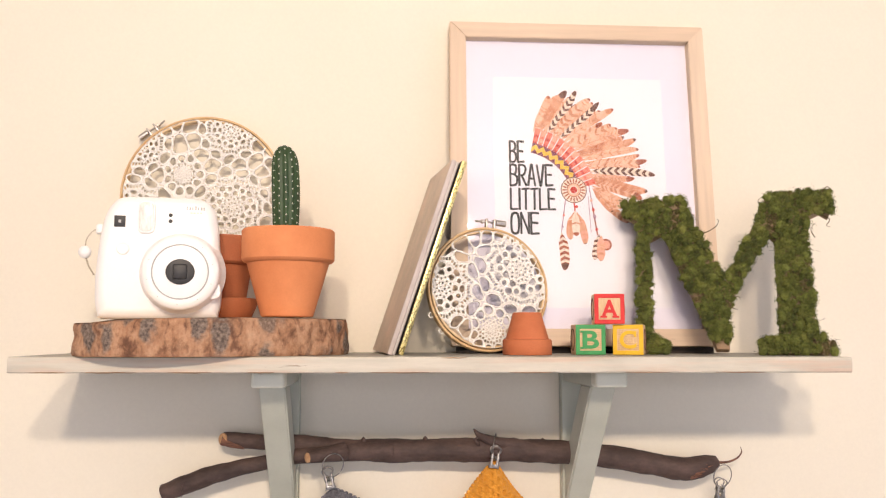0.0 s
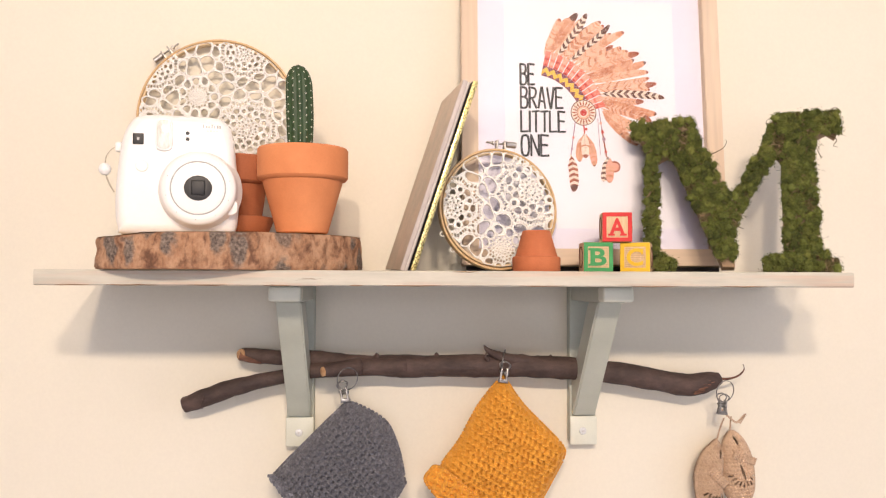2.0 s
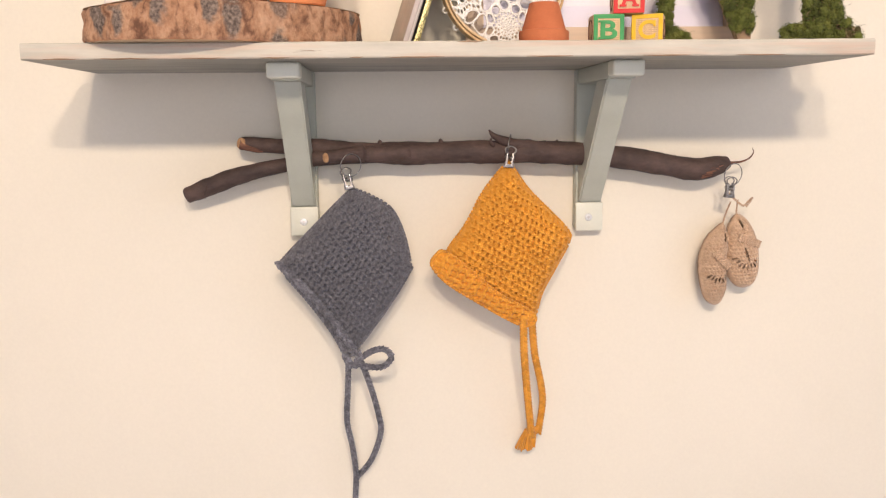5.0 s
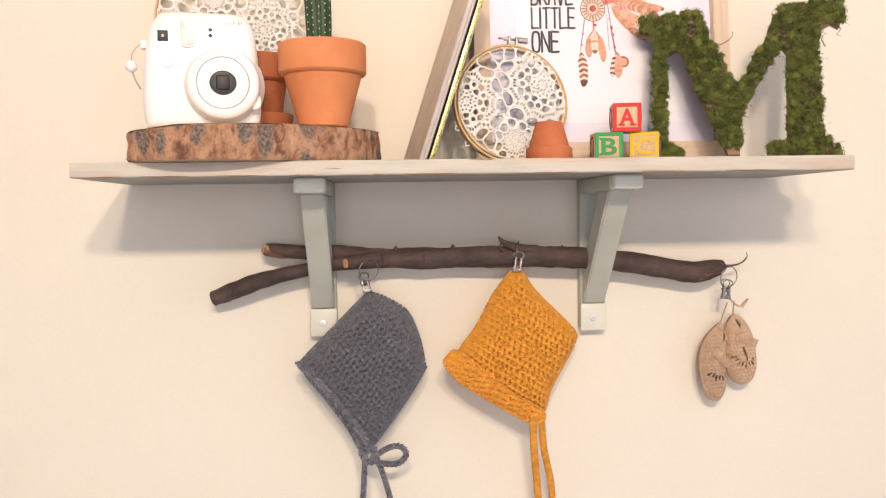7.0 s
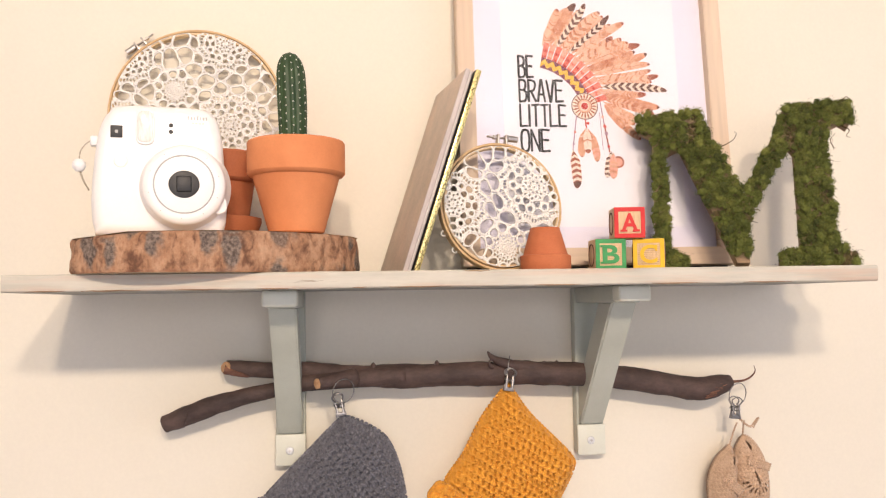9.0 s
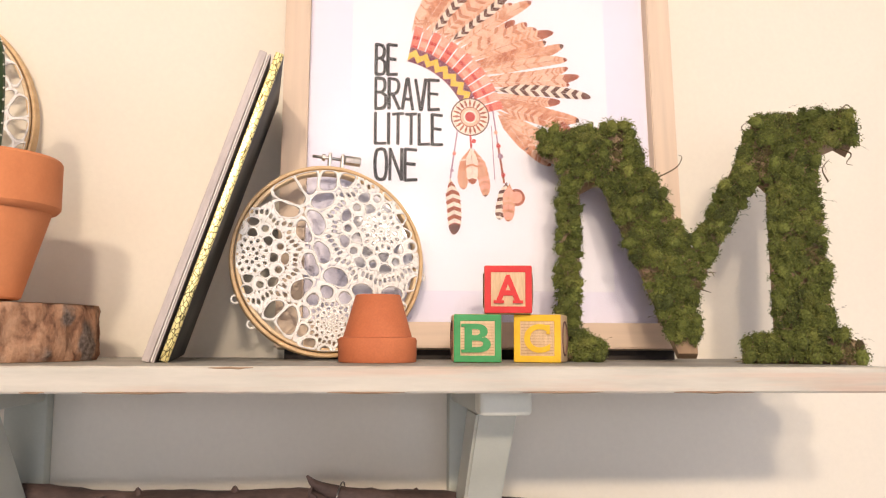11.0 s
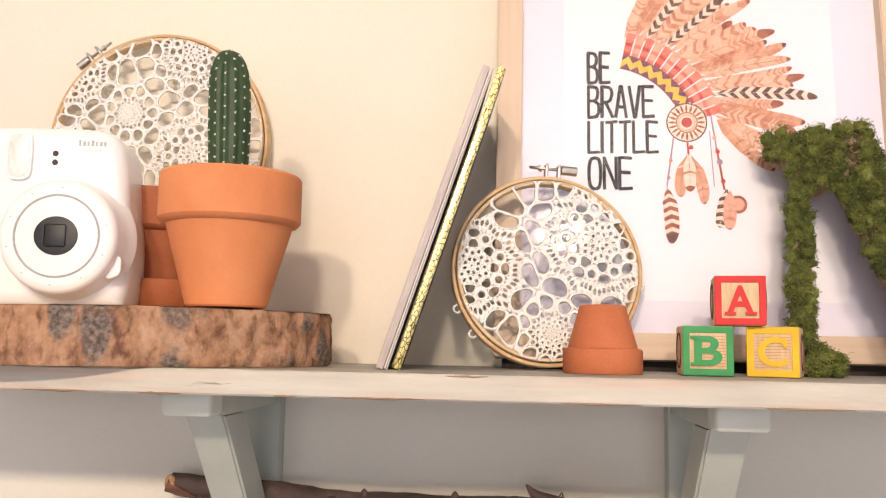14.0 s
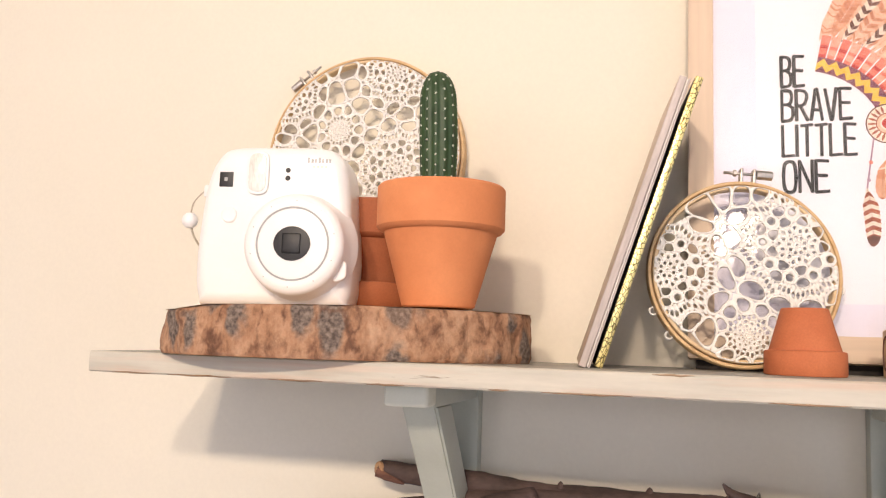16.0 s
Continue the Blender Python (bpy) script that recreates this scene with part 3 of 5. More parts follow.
# ---------------------------------------------------------------- branch
def make_branch():
    b = thing("branch", pose(0, 0, 0), "dark brown forked dry branch with cut ends fixed under the shelf", "branch")
    main = smooth_path([(-0.249, 0.182, 1.3030), (-0.215, 0.180, 1.300), (-0.165, 0.178, 1.297), (-0.11, 0.175, 1.2920), (-0.06, 0.173, 1.2895), (0.0, 0.171, 1.2905), (0.045, 0.170, 1.290),
                        (0.10, 0.170, 1.289), (0.15, 0.171, 1.286), (0.21, 0.172, 1.279), (0.255, 0.173, 1.270), (0.283, 0.174, 1.2665), (0.306, 0.175, 1.270), (0.321, 0.176, 1.2745)], 7)
    rad = lambda t: 0.0075 + 0.0055 * min(1, t * 3.2) - 0.006 * max(0, (t - 0.9) / 0.1) + 0.0006 * math.sin(t * 47)
    part("stem", tube(main, rad, 18, rough=0.10), M_BRANCH, b)
    low = smooth_path([(-0.313, 0.178, 1.2445), (-0.285, 0.174, 1.2550), (-0.245, 0.168, 1.2685), (-0.195, 0.168, 1.2790), (-0.158, 0.168, 1.2855), (-0.10, 0.168, 1.289), (-0.055, 0.168, 1.2905)], 7)
    part("side_branch", tube(low, lambda t: 0.0088 + 0.0012 * math.sin(t * 9) + 0.001 * (1 - t) - 0.0016 * max(0, 1 - t / 0.13) + 0.0012 * max(0, 1 - t / 0.03), 20, rough=0.12), M_BRANCH, b)
    stub = smooth_path([(-0.149, 0.139, 1.2870), (-0.132, 0.149, 1.289), (-0.11, 0.162, 1.291)], 5)
    part("knot", tube(stub, lambda t: 0.0062 + 0.004 * t, 12, rough=0.15), M_BRANCH, b)
    for c, d, r in (((-0.1496, 0.1385, 1.2870), (-0.75, -0.65, -0.05), 0.0055), ((-0.2490, 0.1770, 1.3030), (-0.62, -0.78, 0.05), 0.0066)):
        disc = lathe([(0, 0.0016), (r * 0.6, 0.0014), (r, 0.0004), (r * 1.02, -0.002), (0, -0.002)], 14, 0.0006)
        part("cut_end", disc, M_CUT, b, "pale sawn end grain", Matrix.Translation(c) @ Vector(d).to_track_quat("Z", "Y").to_matrix().to_4x4())
    flap = [Vector((-0.2885, 0.1745, 1.2520)) + Vector((0.32 * 0.0112 * math.sin(a), -0.0112 * math.cos(a), 0.95 * 0.0112 * math.sin(a))) for a in (k / 20 * 3.4 - 1.6 for k in range(21))]
    part("bark_flap", tube(flap, lambda t: 0.0007 + 0.0011 * t, 6, rough=0.5), M_BRANCH, b, "curled lip of lifted bark")
    peel = tube(smooth_path([(-0.2490, 0.1765, 1.3010), (-0.242, 0.175, 1.2985), (-0.234, 0.1735, 1.2960), (-0.224, 0.1730, 1.2930)], 5), lambda t: 0.0042 * (1 - t) ** 0.8 + 0.0008, 12, rough=0.45)
    part("peeled_end", peel, M_TORN, b, "reddish peeled wood below the cut end")
    spur = smooth_path([(0.100, 0.168, 1.2935), (0.074, 0.164, 1.2975), (0.052, 0.160, 1.3025), (0.040, 0.156, 1.3085), (0.034, 0.153, 1.3155)], 4)
    part("spur", tube(spur, lambda t: 0.0080 * (1 - t) ** 0.9 + 0.0009, 8, rough=0.3), M_BRANCH, b)
    part("spur", tube(smooth_path([(0.040, 0.158, 1.298), (0.036, 0.154, 1.303), (0.038, 0.152, 1.308)], 4), lambda t: 0.002 * (1 - t) + 0.0006, 6, rough=0.3), M_BRANCH, b)
    rnd, torn = random.Random(12), bmesh.new()
    for k in range(26):
        x = 0.287 + 0.019 * rnd.random()
        base = Vector((x, 0.1600 + 0.002 * rnd.random() + (x - 0.287) * 0.25, 1.2560 + (x - 0.287) * 0.62 + 0.0085 * rnd.random()))
        out = Vector((0.006 + 0.005 * rnd.random(), -0.002 + 0.002 * rnd.random(), rnd.uniform(-0.001, 0.004)))
        thick = rnd.uniform(0.0008, 0.0019)
        tube([base - out * 0.5, base, base + out * 0.7], lambda t, w=thick: w * (1 - 0.75 * t), 5, rough=0.5, bm=torn)
    part("torn_end", torn, M_TORN, b, "torn reddish splinters at the broken end")
    part("twig", tube(smooth_path([(0.309, 0.170, 1.275), (0.329, 0.172, 1.2740), (0.344, 0.175, 1.2775), (0.3515, 0.177, 1.2845), (0.3505, 0.177, 1.2910)], 5), lambda t: 0.0019 * (1 - t) ** 1.5 + 0.0004, 7, rough=0.4), M_TORN, b)
    for x, z in ((-0.02, 1.3035), (0.115, 1.3005), (0.20, 1.290), (-0.09, 1.303), (0.255, 1.281)):
        part("bud", lathe([(0, 0.003), (0.0014, 0.002), (0.0028, 0), (0.003, -0.004), (0, -0.004)], 8, 0.0006, x), M_BRANCH, b, m=pose(x, 0.170, z))


make_branch()


# ---------------------------------------------------------------- knitwear on clips
def inside(poly, x, z):
    hit = False
    for (x1, z1), (x2, z2) in zip(poly, poly[1:] + poly[:1]):
        if (z1 > z) != (z2 > z) and x < (x2 - x1) * (z - z1) / (z2 - z1) + x1:
            hit = not hit
    return hit


def reach(poly, c, dx, dz):
    """How far the outline lies from c in the direction (dx, dz)."""
    best = 1e9
    for (x1, z1), (x2, z2) in zip(poly, poly[1:] + poly[:1]):
        ex, ez = x2 - x1, z2 - z1
        det = dx * -ez + ex * dz
        if abs(det) > 1e-12:
            t = ((x1 - c[0]) * -ez + ex * (z1 - c[1])) / det
            s = (dx * (z1 - c[1]) - dz * (x1 - c[0])) / det
            if t > 0 and -1e-6 <= s <= 1 + 1e-6:
                best = min(best, t)
    return best


def rounded(points, steps=5):
    """A closed smooth outline through (x, z) points."""
    p = [Vector((x, 0, z)) for x, z in points]
    n, out = len(p), []
    for i in range(n):
        a, b, c, d = p[i - 1], p[i], p[(i + 1) % n], p[(i + 2) % n]
        for k in range(steps):
            t = k / steps
            q = 0.5 * (2 * b + (c - a) * t + (2 * a - 5 * b + 4 * c - d) * t * t + (3 * b - a - 3 * c + d) * t ** 3)
            out.append((q.x, q.z))
    return out


def knit(name, outline, thick, y, along, row, stitch, size, mat, parent, label="", hollow=(), full=1.0, pits=0.0, bulge=2.6):
    """A padded crocheted form: a soft body, and on its front ridges and posts with small gaps, in rows along a direction;
    hollow (x, z, half width, half height, degrees) are open holes into the inside."""
    poly = rounded(outline)
    cx, cz = sum(p[0] for p in poly) / len(poly), sum(p[1] for p in poly) / len(poly)
    depth = lambda rho: math.sqrt(max(0.0, 1 - rho ** bulge))
    airy = bool(hollow)
    bm, rings = bmesh.new(), []
    for sgn in (-1, 1):
        rings = []
        for s in ((0.988, 0.95, 0.90) if airy and sgn < 0 else (0.988, 0.93, 0.8, 0.6, 0.35, 0.12)):
            rings.append([bm.verts.new((cx + (x - cx) * s, y + sgn * (thick - size * (1.1 if hollow else 3.6 if pits else 2.4)) * depth(s), cz + (z - cz) * s)) for x, z in poly])
        for a, b in zip(rings, rings[1:]):
            for k in range(len(poly)):
                j = (k + 1) % len(poly)
                bm.faces.new((a[k], a[j], b[j], b[k]))
        if sgn > 0 or not airy:
            bm.faces.new(rings[-1])
    bmesh.ops.remove_doubles(bm, verts=bm.verts[:], dist=1e-6)
    bmesh.ops.recalc_face_normals(bm, faces=bm.faces[:])
    part(name, bm, mat, parent, label, angle=180)
    d = Vector((along[0], 0, along[1])).normalized()
    e = Vector((-d.z, 0, d.x))
    rnd, items = random.Random(len(name) + int(cx * 1e4)), []
    # the crocheted front: twisted ridges row by row, rounded posts and pits between them
    table = np.array([reach(poly, (cx, cz), math.cos(k * math.pi / 360), math.sin(k * math.pi / 360)) for k in range(721)])
    g = min(row, stitch) / 9.0
    xs = np.arange(min(p[0] for p in poly), max(p[0] for p in poly), g)
    zs = np.arange(min(p[1] for p in poly), max(p[1] for p in poly), g)
    X, Z = np.meshgrid(xs, zs, indexing="ij")
    ang = np.mod(np.arctan2(Z - cz, X - cx), 2 * math.pi) * 360 / math.pi
    rho = np.hypot(X - cx, Z - cz) / np.interp(ang, np.arange(721), table)
    deep = np.sqrt(np.clip(1 - rho ** bulge, 0, 1))
    sway = 0.08 * np.sin(X * 70 + Z * 30 + cx * 50) + 0.05 * np.sin(Z * 110 - X * 45)
    U = ((X - cx) * d.x + (Z - cz) * d.z) / stitch + 0.14 * np.sin(X * 130 + 2) + 0.12 * np.sin(Z * 170)
    W = ((X - cx) * e.x + (Z - cz) * e.z) / row + sway
    line = np.floor(W)
    fw = W - line
    U = U + 0.5 * np.mod(line, 2) + 0.13 * np.sin(line * 2.7)
    U = U + (fw - 0.5) * 0.15
    col = np.round(U)
    relief, leg = np.full(X.shape, -1.5), pits or 0.2

    def lobe(pu, pw, a, b, turn):
        """One strand of yarn: a rounded, slanted swelling."""
        c, w = math.cos(radians(turn)), math.sin(radians(turn))
        return np.sqrt(np.clip(1 - ((pu * c + pw * w) / a) ** 2 - ((pw * c - pu * w) / b) ** 2, 0, 1))

    for ou in (-1, 0, 1):
        for ow in (-1, 0, 1):
            key = np.sin((col + ou) * 12.9898 + (line + ow) * 78.233) * 43758.5453
            chance = np.mod(key, 1.0)
            pu, pw = U - (col + ou) + 0.16 * (chance - 0.5), fw - ow + 0.12 * (np.mod(key * 7.3, 1.0) - 0.5)
            lift = 0.25 * (chance - 0.5)
            for strand, top in ((lobe(pu - 0.17, pw - 0.40, leg, 0.36, 8), 1.30), (lobe(pu + 0.17, pw - 0.40, leg, 0.36, -8), 1.20), (lobe(pu + 0.02, pw - 0.78, 0.56, 0.19, 7), 1.75), (lobe(pu - 0.22, pw - 1.00, 0.54, 0.18, -7), 1.65)):
                relief = np.maximum(relief, np.where(strand > 0, -1.5 + (full * top + lift) * strand ** 0.6, -1.5))
    solid = relief > -1.28
    relief = relief * size * np.sqrt(deep)
    Y = y - thick * deep - relief + size * 0.45
    keep = (rho < 0.992) & (solid | (rho > 0.982)) if pits else rho < 0.992
    for hx, hz, ha, hb, turn in hollow:
        c, w = math.cos(radians(turn)), math.sin(radians(turn))
        keep &= (((X - hx) * c + (Z - hz) * w) / ha) ** 2 + (((Z - hz) * c - (X - hx) * w) / hb) ** 2 > 1
    index = np.cumsum(keep.ravel()).reshape(keep.shape) - 1
    whole = keep[:-1, :-1] & keep[1:, :-1] & keep[1:, 1:] & keep[:-1, 1:]
    quads = np.stack([index[:-1, :-1][whole], index[1:, :-1][whole], index[1:, 1:][whole], index[:-1, 1:][whole]], axis=1)
    tagged(raw_part("stitches", np.stack([X[keep], Y[keep], Z[keep]], axis=1).tolist(), quads.tolist(), mat, parent), kind="stuff")
    # a firm edge of larger stitches round the outline
    for (x1, z1), (x2, z2) in zip(poly, poly[1:] + poly[:1]):
        m = max(1, round(math.hypot(x2 - x1, z2 - z1) / (stitch * 0.55)))
        for k in range(m):
            t = k / m
            a = Vector((x2 - x1, 0, z2 - z1)).normalized()
            items.append((Vector((x1 + (x2 - x1) * t, y - 0.001, z1 + (z2 - z1) * t)), a * size * 0.85, Vector((0, 1, 0)) * size * 0.8, a.cross(Vector((0, 1, 0))) * size * 0.55))
    V, F = blobs(items)
    tagged(raw_part("edging", V, F, mat, parent), kind="stuff")


def cord(name, points, r, mat, parent, label="", pitch=0.0042):
    """A chained cord: two strands of small loops round a path."""
    path = smooth_path(points, 8)
    items, carry = [], 0.0
    for a, b in zip(path, path[1:]):
        d = b - a
        if d.length < 1e-7:
            continue
        u = d.normalized()
        w = u.cross(Vector((0, 1, 0))).normalized() if abs(u.y) < 0.95 else Vector((1, 0, 0))
        t = carry
        while t < d.length:
            for s in (1, -1):
                ax = (u * 0.86 + w * 0.5 * s).normalized()
                items.append((a + u * t + w * (s * r * 0.42), ax * r * 1.35, w.cross(u) * r * 0.8, ax.cross(w.cross(u)) * r * 0.62))
            t += pitch
        carry = t - d.length
    V, F = blobs(items)
    return raw_part(name, V, F, mat, parent, label)


def make_clip(x, y, z, lean, ring_at, ring_turn):
    c = thing("clip_ring", pose(0, 0, 0), "shiny nickel clip on a split ring hanging from the branch", "clip", "clips on the branch")
    rm = Matrix.Translation(ring_at) @ Euler((radians(8), 0, radians(ring_turn))).to_matrix().to_4x4()
    part("ring", tube([rm @ p for p in circle(0.0128, 40)], 0.0006, 6, closed=True), M_STEEL, c)
    m = pose(x, y, z, 0, lean, 0) @ Matrix.Diagonal((1.05, 1.0, 1.0, 1))
    for y0, y1 in ((-0.0035, -0.0022), (0.0022, 0.0035)):
        jaw = slab([(-0.0042, 0.007), (-0.0024, 0.007), (-0.0022, -0.006), (0.0022, -0.006), (0.0024, 0.007), (0.0042, 0.007), (0.0040, -0.002), (0.0056, -0.010), (-0.0056, -0.010), (-0.0040, -0.002)], y0, y1, 0.0003)
        part("jaw", jaw, M_STEEL, c, m=m)
    part("spring", tube([Vector((-0.0052 + 0.0104 * i / 60, 0.0026 * math.cos(i * 0.75), 0.0026 * math.sin(i * 0.75) + 0.001)) for i in range(61)], 0.0005, 5), M_STEEL, c, m=m)
    part("lever", tube(smooth_path([(-0.004, -0.003, 0.006), (-0.0055, -0.0045, 0.011), (0, -0.005, 0.0145), (0.0055, -0.0045, 0.011), (0.004, -0.003, 0.006)], 5), 0.0007, 6), M_STEEL, c, m=m)
    part("lever", tube(smooth_path([(-0.004, 0.003, 0.006), (-0.0055, 0.0045, 0.011), (0, 0.005, 0.0145), (0.0055, 0.0045, 0.011), (0.004, 0.003, 0.006)], 5), 0.0007, 6), M_STEEL, c, m=m)


make_clip(-0.1270, 0.155, 1.2605, -12, (-0.1225, 0.1455, 1.2780), 30)
make_clip(0.0575, 0.152, 1.2825, 8, (0.058, 0.160, 1.297), 78)
make_clip(0.3180, 0.160, 1.2435, 4, (0.3215, 0.160, 1.2605), 20)


def make_grey_bonnet():
    h = thing("baby_bonnet", pose(0, 0, 0), "slate grey crocheted baby bonnet with a tied bow", "bonnet", "bonnets on the branch")
    knit("crown", [(-0.1205, 1.2505), (-0.0985, 1.2420), (-0.0768, 1.2262), (-0.0635, 1.1965), (-0.0567, 1.1623), (-0.0582, 1.1529), (-0.0828, 1.1137), (-0.1184, 1.0666), (-0.1259, 1.0646), (-0.1633, 1.1118), (-0.2070, 1.1623), (-0.2056, 1.1698), (-0.1633, 1.2127), (-0.1289, 1.2463)],
         0.026, 0.158, (0.62, -0.78), 0.0070, 0.0068, 0.0030, M_GREY_YARN, h, pits=0.205)
    cord("brim", [(-0.2065, 0.150, 1.1664), (-0.1820, 0.146, 1.1417), (-0.1577, 0.146, 1.1125), (-0.1382, 0.147, 1.0859), (-0.1247, 0.150, 1.0635)], 0.0046, M_GREY_YARN, h, "thick ribbed edge", 0.0046)
    cord("brim", [(-0.1975, 0.152, 1.1533), (-0.1700, 0.152, 1.1189), (-0.1465, 0.152, 1.0846), (-0.1327, 0.152, 1.0571)], 0.0042, M_GREY_YARN, h, "", 0.0046)
    cord("knot", [(-0.1352, 0.146, 1.0588), (-0.1281, 0.142, 1.0483), (-0.1194, 0.142, 1.0512), (-0.1204, 0.143, 1.0626), (-0.1292, 0.144, 1.0613)], 0.0040, M_GREY_YARN, h)
    cord("bow", [(-0.1223, 0.142, 1.0522), (-0.1038, 0.141, 1.0641), (-0.0892, 0.141, 1.0660), (-0.0815, 0.142, 1.0560), (-0.0912, 0.143, 1.0451), (-0.1087, 0.143, 1.0451), (-0.1223, 0.142, 1.0502)], 0.0034, M_GREY_YARN, h)
    cord("tie", [(-0.1313, 0.146, 1.0529), (-0.1335, 0.156, 1.0146), (-0.1362, 0.166, 0.9715), (-0.1313, 0.174, 0.9384), (-0.1281, 0.180, 0.9007), (-0.1299, 0.184, 0.8634)], 0.0032, M_GREY_YARN, h)
    cord("tie", [(-0.1167, 0.146, 1.0510), (-0.1074, 0.156, 1.0195), (-0.0989, 0.166, 0.9814), (-0.0966, 0.174, 0.9535), (-0.1084, 0.180, 0.9178), (-0.1270, 0.186, 0.8930)], 0.0032, M_GREY_YARN, h)


def make_mustard_bonnet():
    h = thing("baby_bonnet", pose(0, 0, 0), "mustard yellow crocheted baby bonnet with a folded cuff and tassel ties", "bonnet", "bonnets on the branch")
    knit("crown", [(0.0534, 1.2766), (0.0603, 1.2757), (0.0806, 1.2475), (0.1083, 1.2193), (0.1275, 1.1985), (0.1285, 1.1845), (0.1120, 1.1531), (0.0972, 1.1255), (0.0889, 1.0980), (0.0787, 1.0941), (0.0386, 1.1157), (-0.0095, 1.1452), (-0.0154, 1.1747), (0.0062, 1.2066), (0.0278, 1.2457)],
         0.026, 0.160, (0.84, -0.54), 0.0074, 0.0070, 0.0030, M_MUSTARD, h, pits=0.195)
    knit("cuff", [(-0.0336, 1.1629), (-0.0285, 1.1750), (-0.0180, 1.1790), (0.0095, 1.1585), (0.0430, 1.1295), (0.0780, 1.1090), (0.0868, 1.0985), (0.0806, 1.0901), (0.0652, 1.0921), (0.0239, 1.1157), (-0.0154, 1.1413)],
         0.0085, 0.1425, (0.5026, 0.8582), 0.0096, 0.0074, 0.0034, M_MUSTARD, h, "ribbed turned-up cuff", (), 1.15)
    cord("tie", [(0.0720, 0.140, 1.0993), (0.0745, 0.150, 1.0557), (0.0806, 0.164, 1.0020), (0.0861, 0.174, 0.9585), (0.0881, 0.180, 0.9411)], 0.0040, M_MUSTARD, h)
    cord("tie", [(0.0820, 0.142, 1.1007), (0.0874, 0.154, 1.0546), (0.0977, 0.168, 1.0107), (0.1014, 0.178, 0.9822), (0.0973, 0.184, 0.9446)], 0.0038, M_MUSTARD, h)
    rnd = random.Random(3)
    for x, z, n, spread in ((0.0830, 0.949, 26, 0.011), (0.0930, 0.953, 10, 0.003)):
        bm = bmesh.new()
        for _ in range(n):
            dx, dy = rnd.uniform(-1, 1) * spread, rnd.uniform(-0.4, 0.4) * spread
            tube([(x + dx * 0.15, 0.180 + dy, z), (x + dx * 0.6 - 0.001, 0.182 + dy, z - 0.012), (x + dx - 0.003, 0.184 + dy, z - 0.024 - rnd.uniform(0, 0.004))], 0.0010, 5, bm=bm)
        part("tassel", bm, M_MUSTARD, h)


make_grey_bonnet()
make_mustard_bonnet()


def make_bootie(m, lab, outline, fan, slits, strap, up):
    """A small crocheted shoe hung by its cord: fan is the centre, reach and the two end angles of its open toe stitches."""
    s = thing("baby_bootie", m, lab, "baby shoe", "pair of booties")
    fx, fz, far, a0, a1, count = fan
    holes = []
    for k in range(count):
        a = a0 + (a1 - a0) * k / (count - 1)
        for f, wide, long in ((1.0 - 0.10 * (k % 2), 0.0007, 0.0033),):
            holes.append((fx + far * f * math.cos(radians(a)), fz + far * f * math.sin(radians(a)), wide, long, a - 90))
    knit("sole", outline, 0.0190, 0.0, (1, 0.12), 0.0046, 0.0038, 0.0013, M_TAN_YARN, s, "", holes + slits, 1.0, bulge=1.9)
    a, b = Vector(strap[0]), Vector(strap[1])
    w = (b - a).cross(Vector((0, 1, 0))).normalized()
    for k in (-1, 0, 1):
        off = w * (0.0029 * k)
        cord("strap", [a + off, (a + b) / 2 + off + Vector((0, -0.0024, 0)), b + off * 0.75], 0.0021, M_TAN_YARN, s, "", 0.0034)
    for x, z, _, long, turn in slits:
        d = Vector((-math.sin(radians(turn)), 0, math.cos(radians(turn)))) * long
        n = Vector((d.z, 0, -d.x)).normalized() * 0.0024
        c = Vector((x, -0.0125, z))
        cord("collar", [c - d + n * 0.2, c + n, c + d + n * 0.2 + Vector((0, 0.004, 0))], 0.0013, M_TAN_YARN, s, "", 0.0022)
    top = max(outline, key=lambda q: q[1])
    cord("tie", [(top[0], 0.0, top[1] - 0.004), ((top[0] + up[0]) / 2, up[1] / 2, (top[1] + up[2]) / 2), up], 0.0010, M_TAN_YARN, s, "", 0.0018)


make_bootie(pose(0.3095, 0.178, 1.1035), "tan crocheted baby bootie with openwork toe hanging by its cord",
            [(0.0075, 0.098), (0.001, 0.094), (-0.010, 0.083), (-0.0185, 0.064), (-0.0200, 0.044), (-0.0165, 0.022), (-0.010, 0.005), (0.0, -0.001), (0.0085, 0.002), (0.0145, 0.017), (0.0140, 0.036), (0.0125, 0.054), (0.0150, 0.074), (0.0125, 0.090)],
            (0.002, 0.048, 0.0175, 225, 295, 6), [(0.0085, 0.082, 0.0007, 0.0065, -4)], ((-0.0045, -0.0165, 0.064), (0.0125, -0.0165, 0.046)), (0.011, -0.016, 0.1255))
make_bootie(pose(0.3430, 0.180, 1.1235), "tan crocheted baby bootie with a strap, hanging by its cord",
            [(-0.0085, 0.088), (-0.0165, 0.078), (-0.0205, 0.060), (-0.0210, 0.036), (-0.0165, 0.015), (-0.008, 0.003), (0.003, -0.001), (0.0145, 0.003), (0.0205, 0.016), (0.0210, 0.034), (0.0185, 0.054), (0.0125, 0.070), (0.002, 0.084)],
            (0.002, 0.040, 0.0145, 195, 345, 9), [(-0.0055, 0.077, 0.0008, 0.0075, 22), (0.0005, 0.041, 0.0010, 0.0095, 20)], ((-0.0085, -0.0165, 0.062), (0.0165, -0.0125, 0.053)), (-0.014, -0.018, 0.1075))
knot = thing("cord_knot", pose(0, 0, 0), "frayed tan cord tied in a knot at the clip", "cord")
